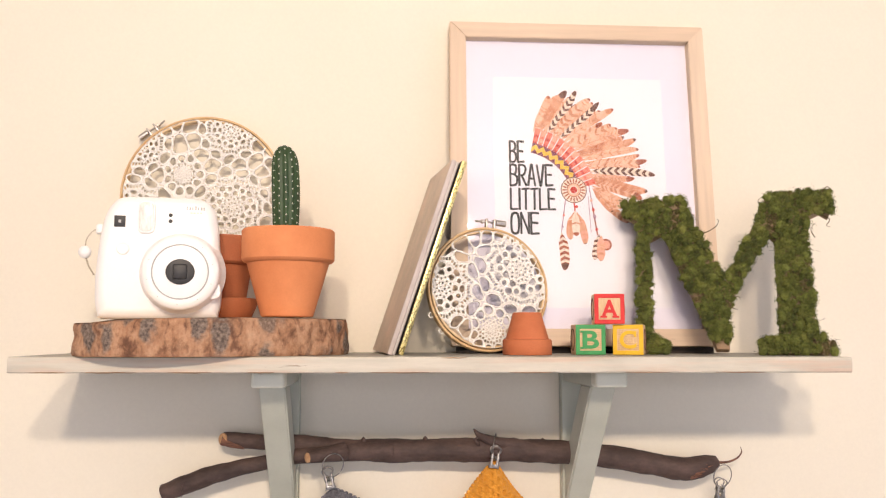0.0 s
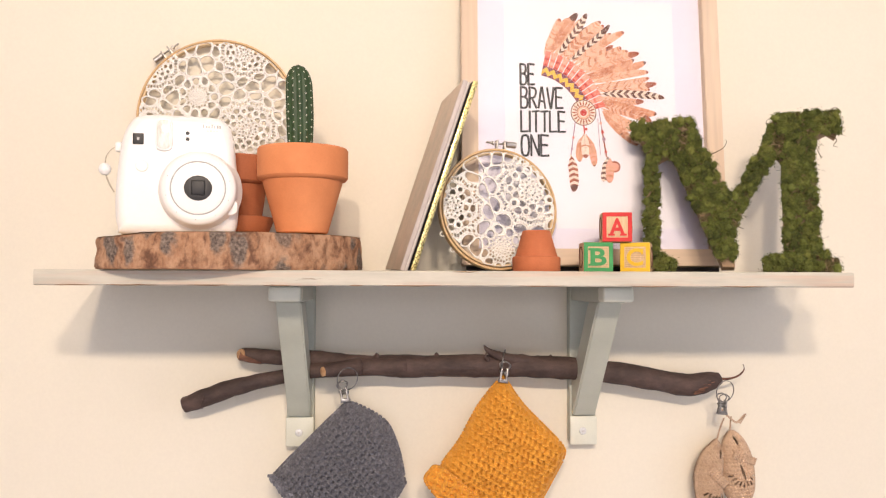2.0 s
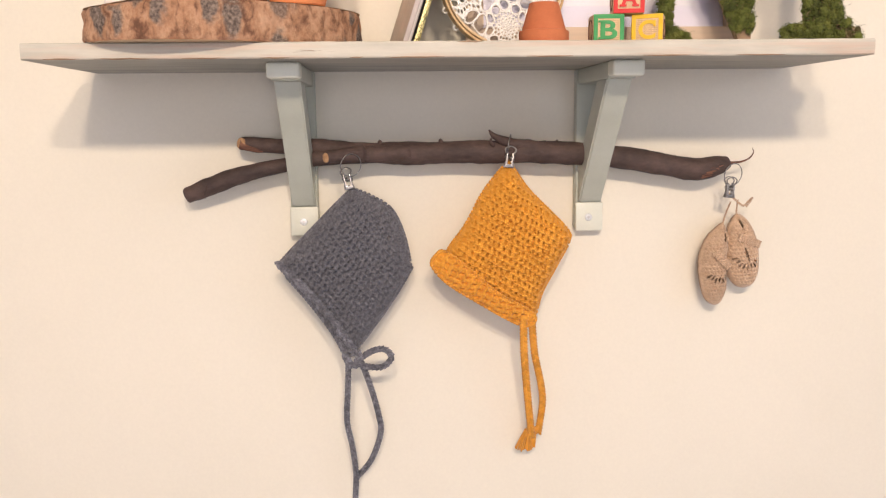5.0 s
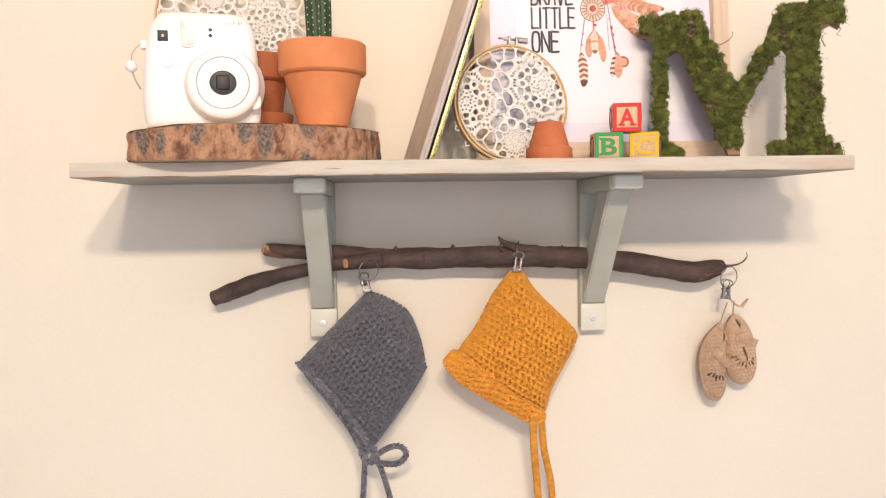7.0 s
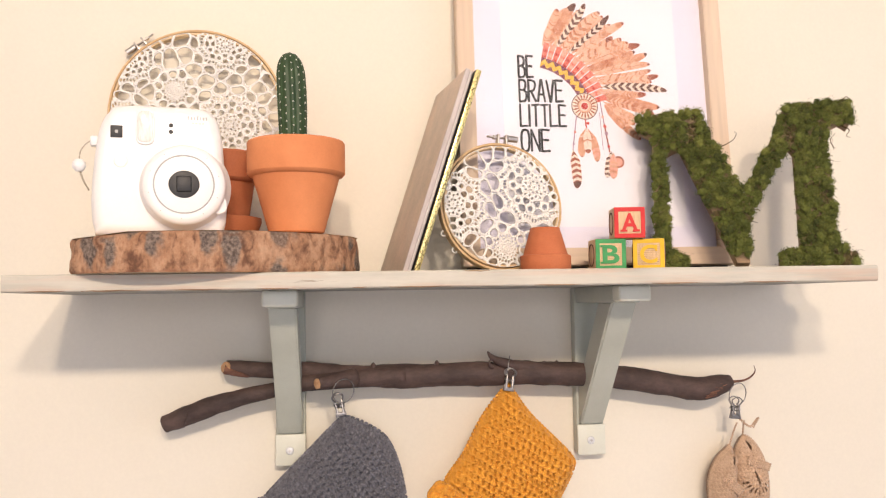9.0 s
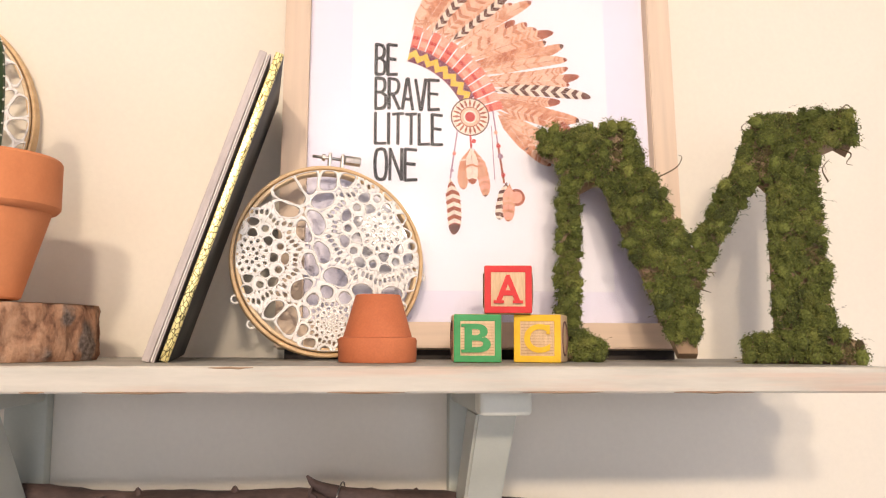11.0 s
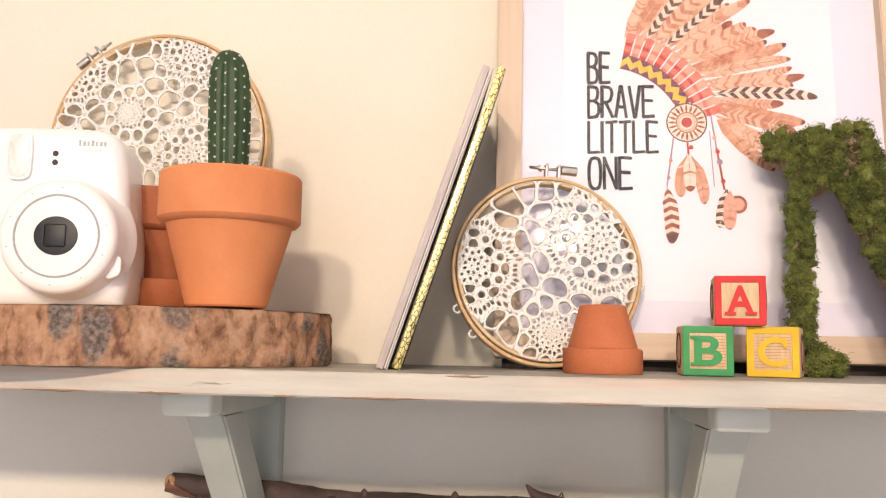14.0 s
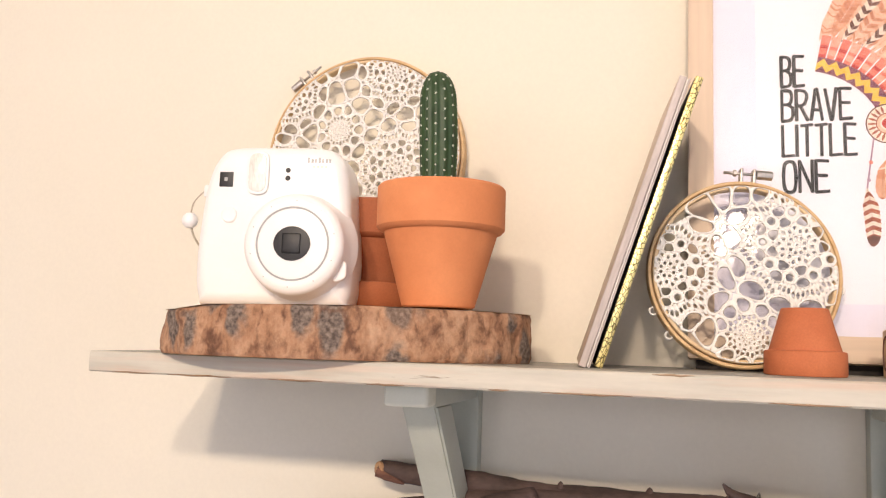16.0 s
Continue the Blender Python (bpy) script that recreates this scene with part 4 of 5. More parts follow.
cord("loop", [(0.320, 0.168, 1.238), (0.326, 0.160, 1.230), (0.335, 0.160, 1.224), (0.343, 0.164, 1.229), (0.348, 0.166, 1.232), (0.340, 0.164, 1.222)], 0.0012, M_TAN_YARN, knot, "", 0.0024)


# ---------------------------------------------------------------- things on the shelf
def voronoi_cell(seeds, i, bound):
    """The polygon of points nearer to seed i than to any other."""
    x, z = seeds[i]
    poly = list(bound)
    order = sorted(range(len(seeds)), key=lambda k: (seeds[k][0] - x) ** 2 + (seeds[k][1] - z) ** 2)[1:110]
    for k in order:
        mx, mz = (seeds[k][0] + x) / 2, (seeds[k][1] + z) / 2
        nx, nz = seeds[k][0] - x, seeds[k][1] - z
        out = []
        for (ax, az), (bx, bz) in zip(poly, poly[1:] + poly[:1]):
            da, db = (ax - mx) * nx + (az - mz) * nz, (bx - mx) * nx + (bz - mz) * nz
            if da <= 0:
                out.append((ax, az))
            if (da < 0) != (db < 0) and da != db:
                t = da / (da - db)
                out.append((ax + (bx - ax) * t, az + (bz - az) * t))
        poly = out
        if not poly:
            break
    return poly


def make_lace(radius, medallions, cell, thread, seed):
    """Crocheted lace in a disc: rounded open cells in a flat net of cotton, with round medallions,
    each a rosette of slits and dots, a ring of small loops, and a ladder band round it."""
    rnd = random.Random(seed)
    seeds, cap, tape = [], [], []

    def put(x, z, most, wide):
        seeds.append((x, z))
        cap.append(most)
        tape.append(wide)

    for cx, cz, r, petals in medallions:
        put(cx, cz, thread * 0.3, thread)
        rungs = int(2 * math.pi * r * 1.5 / 0.0034)
        for f, n, most, wide in ((0.20, petals, thread * 0.62, thread * 0.5), (0.46, petals * 2, thread * 0.55, thread * 0.5), (0.76, petals, r * 0.21, thread * 0.8), (0.98, petals, r * 0.10, thread),
                                 (1.19, petals, r * 0.32, thread * 0.7), (1.5, rungs, thread * 0.85, thread * 0.4), (1.80, int(petals * 1.6), r * 0.5, thread)):
            for k in range(n):
                a = 2 * math.pi * (k + (0.5 if f in (0.98, 0.20) else 0.0)) / n
                x, z = cx + r * f * math.cos(a), cz + r * f * math.sin(a)
                if all((ox, oz) == (cx, cz) or math.hypot(x - ox, z - oz) > (1.62 if orad >= r else 1.0) * orad for ox, oz, orad, _ in medallions):
                    put(x, z, most, wide)
    for _ in range(6000):
        x, z = rnd.uniform(-1.15, 1.15) * radius, rnd.uniform(-1.15, 1.15) * radius
        if any(math.hypot(x - cx, z - cz) < r * 1.85 for cx, cz, r, _ in medallions):
            continue
        gap = cell * (0.70 + 0.95 * abs(noise.noise(Vector((x * 34, z * 34, seed)))))
        if all((x - sx) ** 2 + (z - sz) ** 2 > gap * gap for sx, sz in seeds):
            put(x, z, 1.0, thread)
    far = 1.4 * radius
    bound = [(-far, -far), (far, -far), (far, far), (-far, far)]
    V, F, steps = [], [], 22
    for i, (sx, sz) in enumerate(seeds):
        if math.hypot(sx, sz) > radius * 1.06:
            continue
        poly = voronoi_cell(seeds, i, bound)
        if len(poly) < 3:
            continue
        mx, mz = sum(p[0] for p in poly) / len(poly), sum(p[1] for p in poly) / len(poly)
        if math.hypot(mx, mz) > radius * 1.02:
            continue
        out, hole = [], []
        for k in range(steps):
            a = 2 * math.pi * k / steps
            d = min(reach(poly, (mx, mz), math.cos(a), math.sin(a)), 3 * cell)
            hole.append(max(0.0001, min(d - tape[i] * rnd.uniform(0.85, 1.15), cap[i])))
            x, z = mx + d * math.cos(a), mz + d * math.sin(a)
            q = math.hypot(x, z)
            if q > radius:
                x, z = x * radius / q, z * radius / q
            out.append((x, z))
        for _ in range(2):
            hole = [0.25 * hole[k - 1] + 0.5 * hole[k] + 0.25 * hole[(k + 1) % steps] for k in range(steps)]
        low = min(hole)
        hole = [min(h, low * 2.2 + 0.0004) for h in hole]
        rim = []
        for k, h in enumerate(hole):
            a = 2 * math.pi * k / steps
            x, z = mx + h * math.cos(a), mz + h * math.sin(a)
            q = math.hypot(x, z)
            if q > radius - 0.0006:
                x, z = x * (radius - 0.0006) / q, z * (radius - 0.0006) / q
            rim.append((x, z))
        base = len(V)
        for k in range(steps):
            (ox, oz), (hx, hz) = out[k], rim[k]
            V.extend([(ox, -0.0005, oz), (hx * 0.6 + ox * 0.4, -0.0011 - 0.0003 * rnd.random(), hz * 0.6 + oz * 0.4), (hx, 0.0, hz), (ox, 0.0009, oz)])
        for k in range(steps):
            p, q = base + 4 * k, base + 4 * ((k + 1) % steps)
            for e in range(3):
                F.append((p + e, q + e, q + e + 1, p + e + 1))
    return V, F


def make_hoop(m, radius, medallions, cell, thread, seed, screw_turn, label, scraps, flip=0):
    h = thing("embroidery_hoop", m, label, "embroidery hoop", "lace dreamcatcher hoops")

    def band(r0, r1, y0, y1, wob):
        bm, rings, n = bmesh.new(), [], 96
        for i in range(n):
            a = 2 * math.pi * i / n
            k = wob * noise.noise(Vector((math.cos(a), math.sin(a), seed)))
            prof = [(r0, y0 + 0.0008), (r0 + 0.0006, y0), (r1 - 0.0006, y0), (r1, y0 + 0.0008), (r1, y1 - 0.0008), (r1 - 0.0006, y1), (r0 + 0.0006, y1), (r0, y1 - 0.0008)]
            rings.append([bm.verts.new(((r + k) * math.cos(a), y, (r + k) * math.sin(a))) for r, y in prof])
        for i in range(n):
            a, b = rings[i], rings[(i + 1) % n]
            for k in range(8):
                bm.faces.new((a[k], a[(k + 1) % 8], b[(k + 1) % 8], b[k]))
        bmesh.ops.recalc_face_normals(bm, faces=bm.faces[:])
        return bm

    part("outer_ring", band(radius - 0.0028, radius, -0.005, 0.005, 0.0006), M_HOOP, h)
    part("inner_ring", band(radius - 0.0064, radius - 0.0036, -0.0062, 0.0035, 0.0005), M_HOOP_RAW, h)
    V, F = make_lace(radius - 0.004, medallions, cell, thread, seed)
    lace = raw_part("lace", V, F, M_LACE, h, "cream crocheted lace stretched across")
    lace.location.y = -0.0066
    t = Matrix.Rotation(radians(screw_turn), 4, "Y") @ Matrix.Rotation(radians(flip), 4, "Z")
    part("post", box((-0.0058, -0.004, radius - 0.001), (-0.0036, 0.004, radius + 0.0105), 0.0006), M_BRASS, h, m=t)
    part("post", box((0.0036, -0.004, radius - 0.001), (0.0058, 0.004, radius + 0.0105), 0.0006), M_BRASS, h, m=t)
    part("screw", tube([(-0.0175, -0.001, radius + 0.0068), (0.008, -0.001, radius + 0.0068)], 0.0012, 8), M_BRASS, h, m=t)
    nut = lathe([(0, 0), (0.0030, 0), (0.0035, 0.0005), (0.0035, 0.0115), (0.0030, 0.012), (0, 0.012)], 14, 0.0002)
    part("thumb_nut", nut, M_BRASS, h, m=t @ pose(0.0062, -0.001, radius + 0.0068, 0, 90, 0))
    collar = lathe([(0, 0), (0.0026, 0), (0.0026, 0.0022), (0, 0.0022)], 6)
    part("nut", collar, M_BRASS, h, m=t @ pose(-0.0105, -0.001, radius + 0.0068, 0, 90, 0))
    for a in scraps:
        c = Vector(((radius + 0.001) * math.cos(radians(a)), 0.003, (radius + 0.001) * math.sin(radians(a))))
        part("lace_scrap", tube([c + p for p in circle(0.0028, 10)], 0.0009, 5, closed=True), M_LACE, h)
    return h


make_hoop(pose(-0.2805, 0.192, 1.5815, -1, 0, 0), 0.0968, ((0.034, -0.012, 0.021, 9), (0.030, 0.080, 0.017, 8), (-0.024, 0.026, 0.008, 7), (-0.080, -0.018, 0.019, 8), (-0.075, 0.062, 0.016, 8)),
          0.0165, 0.00185, 5, -38, "bamboo embroidery hoop with cream lace on the wall", (), 180)
make_hoop(pose(0.0475, 0.1300, 1.4715, -5, 4, 11), 0.0700, ((-0.056, -0.003, 0.021, 8), (0.036, 0.024, 0.024, 9), (0.004, -0.046, 0.009, 7)),
          0.0180, 0.00172, 9, 0, "bamboo embroidery hoop with white lace leaning on the frame", (-135, -152, -4))


# picture frame with its print
def make_picture():
    p = thing("framed_print", pose(0.1655, 0.1465, 1.4088, -5.4, 0, 0), "pale pine picture frame with a feather headdress print", "picture frame")
    w, h, b, d = 0.157, 0.394, 0.0195, 0.021

    def rail(pts):
        bm = bmesh.new()
        lo = [bm.verts.new((x, 0, z)) for x, z in pts]
        hi = [bm.verts.new((x, d, z)) for x, z in pts]
        bm.faces.new(lo)
        bm.faces.new(hi[::-1])
        for k in range(4):
            bm.faces.new((lo[k], hi[k], hi[(k + 1) % 4], lo[(k + 1) % 4]))
        bmesh.ops.recalc_face_normals(bm, faces=bm.faces[:])
        bmesh.ops.bevel(bm, geom=bm.edges[:], offset=0.0009, segments=2, affect="EDGES")
        return bm

    part("stile", rail([(-w, 0), (-w + b, b), (-w + b, h - b), (-w, h)]), M_FRAME, p)
    part("stile", rail([(w - b, b), (w, 0), (w, h), (w - b, h - b)]), M_FRAME, p)
    part("rail", rail([(-w, 0), (w, 0), (w - b, b), (-w + b, b)]), M_FRAME_H, p)
    part("rail", rail([(-w + b, h - b), (w - b, h - b), (w, h), (-w, h)]), M_FRAME_H, p)
    part("backing", box((-w + 0.006, 0.0165, -0.0078), (w - 0.006, 0.0205, h - 0.006)), M_BOARD, p, "dark board that shows below the frame", smooth=False)
    part("mount", box((-w + b - 0.002, 0.0119, b - 0.002), (w - b + 0.002, 0.0160, h - b + 0.002)), M_MAT, p, "lavender-white card mount", smooth=False)
    art = part("art_print", box((-0.104, 0.0116, 0.045), (0.104, 0.0126, 0.328)), M_PAPER, p, "white paper print with lettering and painted feathers", smooth=False)
    pane = part("glass", box((-w + b - 0.001, 0.0072, b - 0.001), (w - b + 0.001, 0.0084, h - b + 0.001)), M_GLASS, p, smooth=False)
    pane.visible_shadow = False

    strokes = {"B": [[(0, 0), (0, 1), (0.7, 0.97), (0.9, 0.78), (0.7, 0.56), (0.05, 0.52)], [(0.5, 0.54), (0.95, 0.42), (0.98, 0.18), (0.7, 0.01), (0, 0)]], "E": [[(1, 0.01), (0, 0), (0, 1), (0.98, 0.98)], [(0, 0.53), (0.85, 0.51)]],
               "R": [[(0, 0), (0, 1), (0.75, 0.96), (0.95, 0.76), (0.7, 0.52), (0, 0.46)], [(0.35, 0.48), (1, 0)]], "A": [[(0, 0), (0.45, 1), (0.58, 1), (1, 0)], [(0.2, 0.33), (0.82, 0.32)]], "V": [[(0, 1), (0.46, 0), (0.56, 0), (1, 1)]],
               "L": [[(0, 1), (0, 0), (1, 0.02)]], "I": [[(0, 0), (0, 1)]], "T": [[(0, 0.98), (1, 1)], [(0.52, 1), (0.5, 0)]], "O": [[(0.5, 1), (0.12, 0.9), (0, 0.5), (0.12, 0.1), (0.5, 0), (0.88, 0.1), (1, 0.5), (0.88, 0.9), (0.5, 1)]], "N": [[(0, 0), (0, 1), (1, 0), (1, 1)]]}

    def drawn(text, wide, high, pen):
        """Narrow capitals drawn with a brush pen, from their lower left corner."""
        span_of = lambda c: 0.12 if c == "I" else 1.0
        gap = 0.30
        unit = (wide - pen) / (sum(span_of(c) for c in text) + gap * (len(text) - 1))
        rnd, bm, x = random.Random(len(text)), bmesh.new(), pen / 2
        for c in text:
            for run in strokes[c]:
                pts = [Vector((x + u * unit * span_of(c), 0, pen / 2 + v * (high - pen) + rnd.uniform(-0.0003, 0.0003))) for u, v in run]
                if c in "OBR" and len(pts) > 4:
                    pts = pts[:2] + smooth_path(pts[1:], 3)[1:] if c != "O" else smooth_path(pts, 3)
                for a, b in zip(pts, pts[1:]):
                    d = b - a
                    if d.length < 1e-6:
                        continue
                    d.normalize()
                    n, e = Vector((-d.z, 0, d.x)) * (pen * rnd.uniform(0.44, 0.54)), d * (pen * 0.28)
                    bm.faces.new([bm.verts.new(q) for q in (a - e * 0.6 - n, a - e - n * 0.4, a - e + n * 0.4, a - e * 0.6 + n, b + e * 0.6 + n, b + e + n * 0.4, b + e - n * 0.4, b + e * 0.6 - n)])
            x += unit * (span_of(c) + gap)
        bmesh.ops.recalc_face_normals(bm, faces=bm.faces[:])
        for k, f in enumerate(bm.faces):
            for v in f.verts:
                v.co.y -= 0.000003 * k
        return bm

    for text, z, wide in (("BE", 0.2190, 0.0195), ("BRAVE", 0.1900, 0.0535), ("LITTLE", 0.1605, 0.0560), ("ONE", 0.1310, 0.0355)):
        part("lettering", drawn(text, wide, 0.0282, 0.0027), M_INK, art, "dark hand-drawn capitals", pose(-0.0862, 0.0113, z), smooth=False)

    def at(u, v):
        """Drawing units, 0.69 mm each, from the corner of the headband to local metres."""
        return Vector((-0.0535 + u * 0.000685, 0, 0.2385 - v * 0.000705))

    level = [0.0]

    def flat(name, polys, mats):
        """A painted shape: polygons with a colour index, laid just over the paper."""
        level[0] += 0.000004
        bm = bmesh.new()
        for pts, k in polys:
            lo = [bm.verts.new((q.x, 0.01150 - level[0], q.z)) for q in pts]
            f = bm.faces.new(lo)
            f.material_index = k
        bmesh.ops.recalc_face_normals(bm, faces=bm.faces[:])
        part(name, bm, mats, art, smooth=False)

    def feather(a, b, wide, mats, bands, seed, bend=0.0):
        rnd = random.Random(seed)
        a, b = at(*a), at(*b)
        d = b - a
        n = Vector((-d.z, 0, d.x)).normalized()
        mid = lambda t: a + d * t + n * (bend * d.length * 4 * t * (1 - t))
        width = lambda t: wide * 0.000345 * min(1, 3.2 * t + 0.18) * (1 - max(0, (t - 0.55) / 0.45) ** 2.2) ** 0.5
        fine = 6
        steps = bands * fine
        polys, barred = [], mats[0] in (M_BROWN, M_CREAM) and mats[3] != M_RUST
        for i in range(steps):
            t0, t1 = i / steps, (i + 1) / steps
            band = i // (fine // 2)
            k = 2 if t0 > (0.80 if seed % 3 == 1 else 0.94) else band % 2 if barred else int(noise.noise(Vector((i * 0.55, seed * 3.1, 0))) > 0.12)
            for s in (1, -1):
                w0, w1 = width(t0) * (0.95 + 0.05 * math.sin(i * 2.1 + s)), width(t1) * (0.95 + 0.05 * math.sin((i + 1) * 2.1 + s))
                sweep0, sweep1 = d * (0.055 * min(1, 4 * (1 - t0))), d * (0.055 * min(1, 4 * (1 - t1)))
                polys.append(([mid(t0), mid(t1), mid(t1) + n * (s * w1) + sweep1, mid(t0) + n * (s * w0) + sweep0], k))
        for t0, t1 in ((0.0, 0.3), (0.3, 0.6), (0.6, 0.9)):
            polys.append(([mid(t0) + n * 0.00022, mid(t1) + n * 0.0002, mid(t1) - n * 0.0002, mid(t0) - n * 0.00022], 3))
        flat("feather", polys, mats)

    warm = [M_PEACH, M_ORANGE, M_RUST, M_CREAM]
    pale = [M_PEACH, M_TAN, M_RUST, M_RUST]
    dark = [M_BROWN, M_CREAM, M_BROWN, M_CREAM]
    rust = [M_TAN, M_ORANGE, M_BROWN, M_CREAM]
    fan = [((36, -42), (26, -94), 17, warm, 5), ((42, -44), (58, -104), 18, rust, 5), ((52, -42), (75, -104), 15, dark, 6), ((60, -38), (100, -90), 20, warm, 5), ((70, -32), (116, -84), 13, dark, 6), ((76, -26), (142, -72), 17, pale, 4),
           ((84, -18), (136, -44), 18, warm, 4), ((90, -10), (168, -34), 17, pale, 4), ((98, 0), (180, -18), 17, rust, 4), ((102, 10), (184, 0), 15, pale, 4), ((104, 20), (198, 20), 15, warm, 5), ((106, 30), (211, 46), 16, dark, 7),
           ((108, 40), (196, 75), 18, rust, 5), ((112, 48), (186, 88), 18, warm, 5), ((114, 56), (160, 130), 16, warm, 4), ((116, 60), (132, 112), 16, rust, 4), ((118, 50), (176, 104), 14, pale, 5)]
    arc = lambda r, t: (-28.5 + r * math.cos(t), 100 - r * math.sin(t))
    base_at = lambda i: arc(130, radians(79 - 66 * min(1, i / 14)))
    under = [warm, pale, rust, pale, warm]
    for i, ((a, b, wd, _, n), (a2, b2, _, _, _)) in enumerate(zip(fan, fan[1:])):
        k = 0.93 - 0.12 * (i % 3)
        mid_a, mid_b = ((a[0] + a2[0]) / 2, (a[1] + a2[1]) / 2), ((b[0] + b2[0]) / 2, (b[1] + b2[1]) / 2)
        feather(base_at(i + 0.5), (mid_a[0] + (mid_b[0] - mid_a[0]) * k, mid_a[1] + (mid_b[1] - mid_a[1]) * k), wd * 0.85, under[i % 5], n + 3, i + 50, -0.04 if i % 2 else 0.04)
    for i, (a, b, wd, mats, n) in enumerate(fan):
        feather(base_at(i), b, wd * 0.92, mats, n + 3, i, 0.03 if i % 2 else -0.03)
    # pleated red crown and the zigzag headband, along two arcs
    t_lo, t_hi = radians(15), radians(78)
    n = 13
    for i in range(n):
        t0, t1 = t_hi + (t_lo - t_hi) * i / n, t_hi + (t_lo - t_hi) * (i + 0.86) / n
        cut = [110, 115, 122, 126, 138]
        cols = [1, 0, 1, 0]
        polys = [([at(*arc(r0, t0)), at(*arc(r1, t0)), at(*arc(r1, t1)), at(*arc(r0, t1))], c) for r0, r1, c in zip(cut, cut[1:], cols)]
        flat("pleat", polys, [M_SALMON if i % 2 else M_CORAL, M_CORAL if i % 2 else M_RED])
    t_band = radians(27)
    polys = []
    for i in range(14):
        t0, t1 = t_hi + (t_band - t_hi) * i / 14, t_hi + (t_band - t_hi) * (i + 1) / 14
        polys.append(([at(*arc(93, t0)), at(*arc(111, t0)), at(*arc(111, t1)), at(*arc(93, t1))], 0))
    flat("headband", polys, [M_PURPLE])
    polys = []
    for i in range(7):
        ts = [t_hi + (t_band - t_hi) * (i + k / 2) / 7 for k in range(3)]
        polys += [([at(*arc(94, ts[0])), at(*arc(103, ts[0])), at(*arc(110, ts[1])), at(*arc(101, ts[1]))], 0), ([at(*arc(101, ts[1])), at(*arc(110, ts[1])), at(*arc(103, ts[2])), at(*arc(94, ts[2]))], 0)]
    flat("zigzag", polys, [M_YELLOW])
    disc = lambda u, v, r, k=24: [at(u + r * math.cos(2 * math.pi * i / k), v + r * math.sin(2 * math.pi * i / k)) for i in range(k)]
    for r, mt in ((23, M_BROWN), (21.5, M_CREAM), (12.4, M_RUST), (11.2, M_PEACH), (8, M_CREAM), (6, M_RED)):
        flat("rosette", [(disc(65, 74, r), 0)], [mt])
    for i in range(20):
        a = 2 * math.pi * i / 20
        ray = lambda r, b: at(65 + r * math.cos(a + b), 74 + r * math.sin(a + b))
        flat("ray", [([ray(12.5, -0.05), ray(16, -0.09), ray(20.5, -0.03), ray(20.5, 0.03), ray(16, 0.09), ray(12.5, 0.05)], 0)], [M_RUST])
    line = lambda a, b, w, mt: flat("string", [([at(a[0] - w, a[1]), at(a[0] + w, a[1]), at(b[0] + w, b[1]), at(b[0] - w, b[1])], 0)], [mt])
    line((50, 90), (41, 148), 0.9, M_STRING)
    line((65, 96), (66, 112), 1.2, M_RED)
    line((92, 66), (97, 104), 0.9, M_STRING)
    line((97, 104), (104, 152), 1.2, M_RUST)
    line((90, 84), (93, 148), 0.5, M_STRING)
    for u, v, r, mt in ((46, 118, 2.2, M_CORAL), (43, 138, 2.2, M_STRING), (69, 103, 2.6, M_RED), (95, 92, 2.4, M_SALMON), (98, 108, 2.8, M_RED), (100, 120, 3.4, M_STRING), (103, 142, 2.6, M_RED)):
        flat("bead", [(disc(u, v, r, 10), 0)], [mt])
    feather((41, 146), (45, 212), 17, [M_CREAM, M_RUST, M_BROWN, M_BROWN], 7, 31, 0.03)
    feather((64, 112), (56, 160), 14, [M_TAN, M_CREAM, M_RUST, M_RUST], 4, 32, -0.05)
    feather((69, 112), (82, 168), 14, [M_TAN, M_SALMON, M_BROWN, M_RUST], 4, 33, 0.05)
    feather((66, 110), (67, 154), 14, [M_CREAM, M_TAN, M_RUST, M_RUST], 3, 34)
    flat("rosette", [(disc(118, 168, 10), 0)], [M_RUST])
    flat("rosette", [(disc(118, 168, 7), 0)], [M_SALMON])
    feather((107, 150), (97, 194), 14, dark, 5, 35)
    feather((110, 152), (108, 196), 15, [M_SALMON, M_TAN, M_RUST, M_RUST], 4, 36)


make_picture()


# two thin books leaning together against the frame
def make_book(m, high, deep, thick, spine, front, back, label, edge):
    b = thing("picture_book", m, label, "book", "books leaning on the frame")
    if edge:
        part("spine", box((0, -0.0006, 0), (edge, 0.0024, high), 0.0006), spine, b, "worn pinkish grey board edge")
        part("page_edge", box((edge + 0.0003, -0.0002, 0.001), (thick - 0.0012, 0.0024, high - 0.001), 0.0004), M_PAGES, b, "off-white page edge")
    else:
        part("spine", box((0, -0.0006, 0), (thick, 0.0024, high), 0.0007), spine, b, "gold patterned foil spine")
    part("cover", box((0, 0.0026, 0), (0.0014, deep, high), 0.0005), front, b)
    part("cover", box((thick - 0.0011, -0.0002 if edge else 0.0026, 0), (thick, deep, high), 0.0004), back, b)
    part("pages", box((0.0015, 0.003, 0.002), (thick - 0.0015, deep - 0.003, high - 0.002)), M_PAGES, b, smooth=False)
    return b


make_book(pose(-0.0638, 0.059, 1.4015, 1.2, 18.2, 8.0), 0.2140, 0.129, 0.0078, M_EDGE, M_COVER, M_EDGE, "thin pale grey hardback picture book leaning sideways", 0.0050)
make_book(pose(-0.0530, 0.0590, 1.4015, 1.2, 18.2, 7.6), 0.2130, 0.128, 0.0056, M_GOLD, M_COVER_DARK, M_COVER_DARK, "thin dark picture book with a gold foil spine", 0)


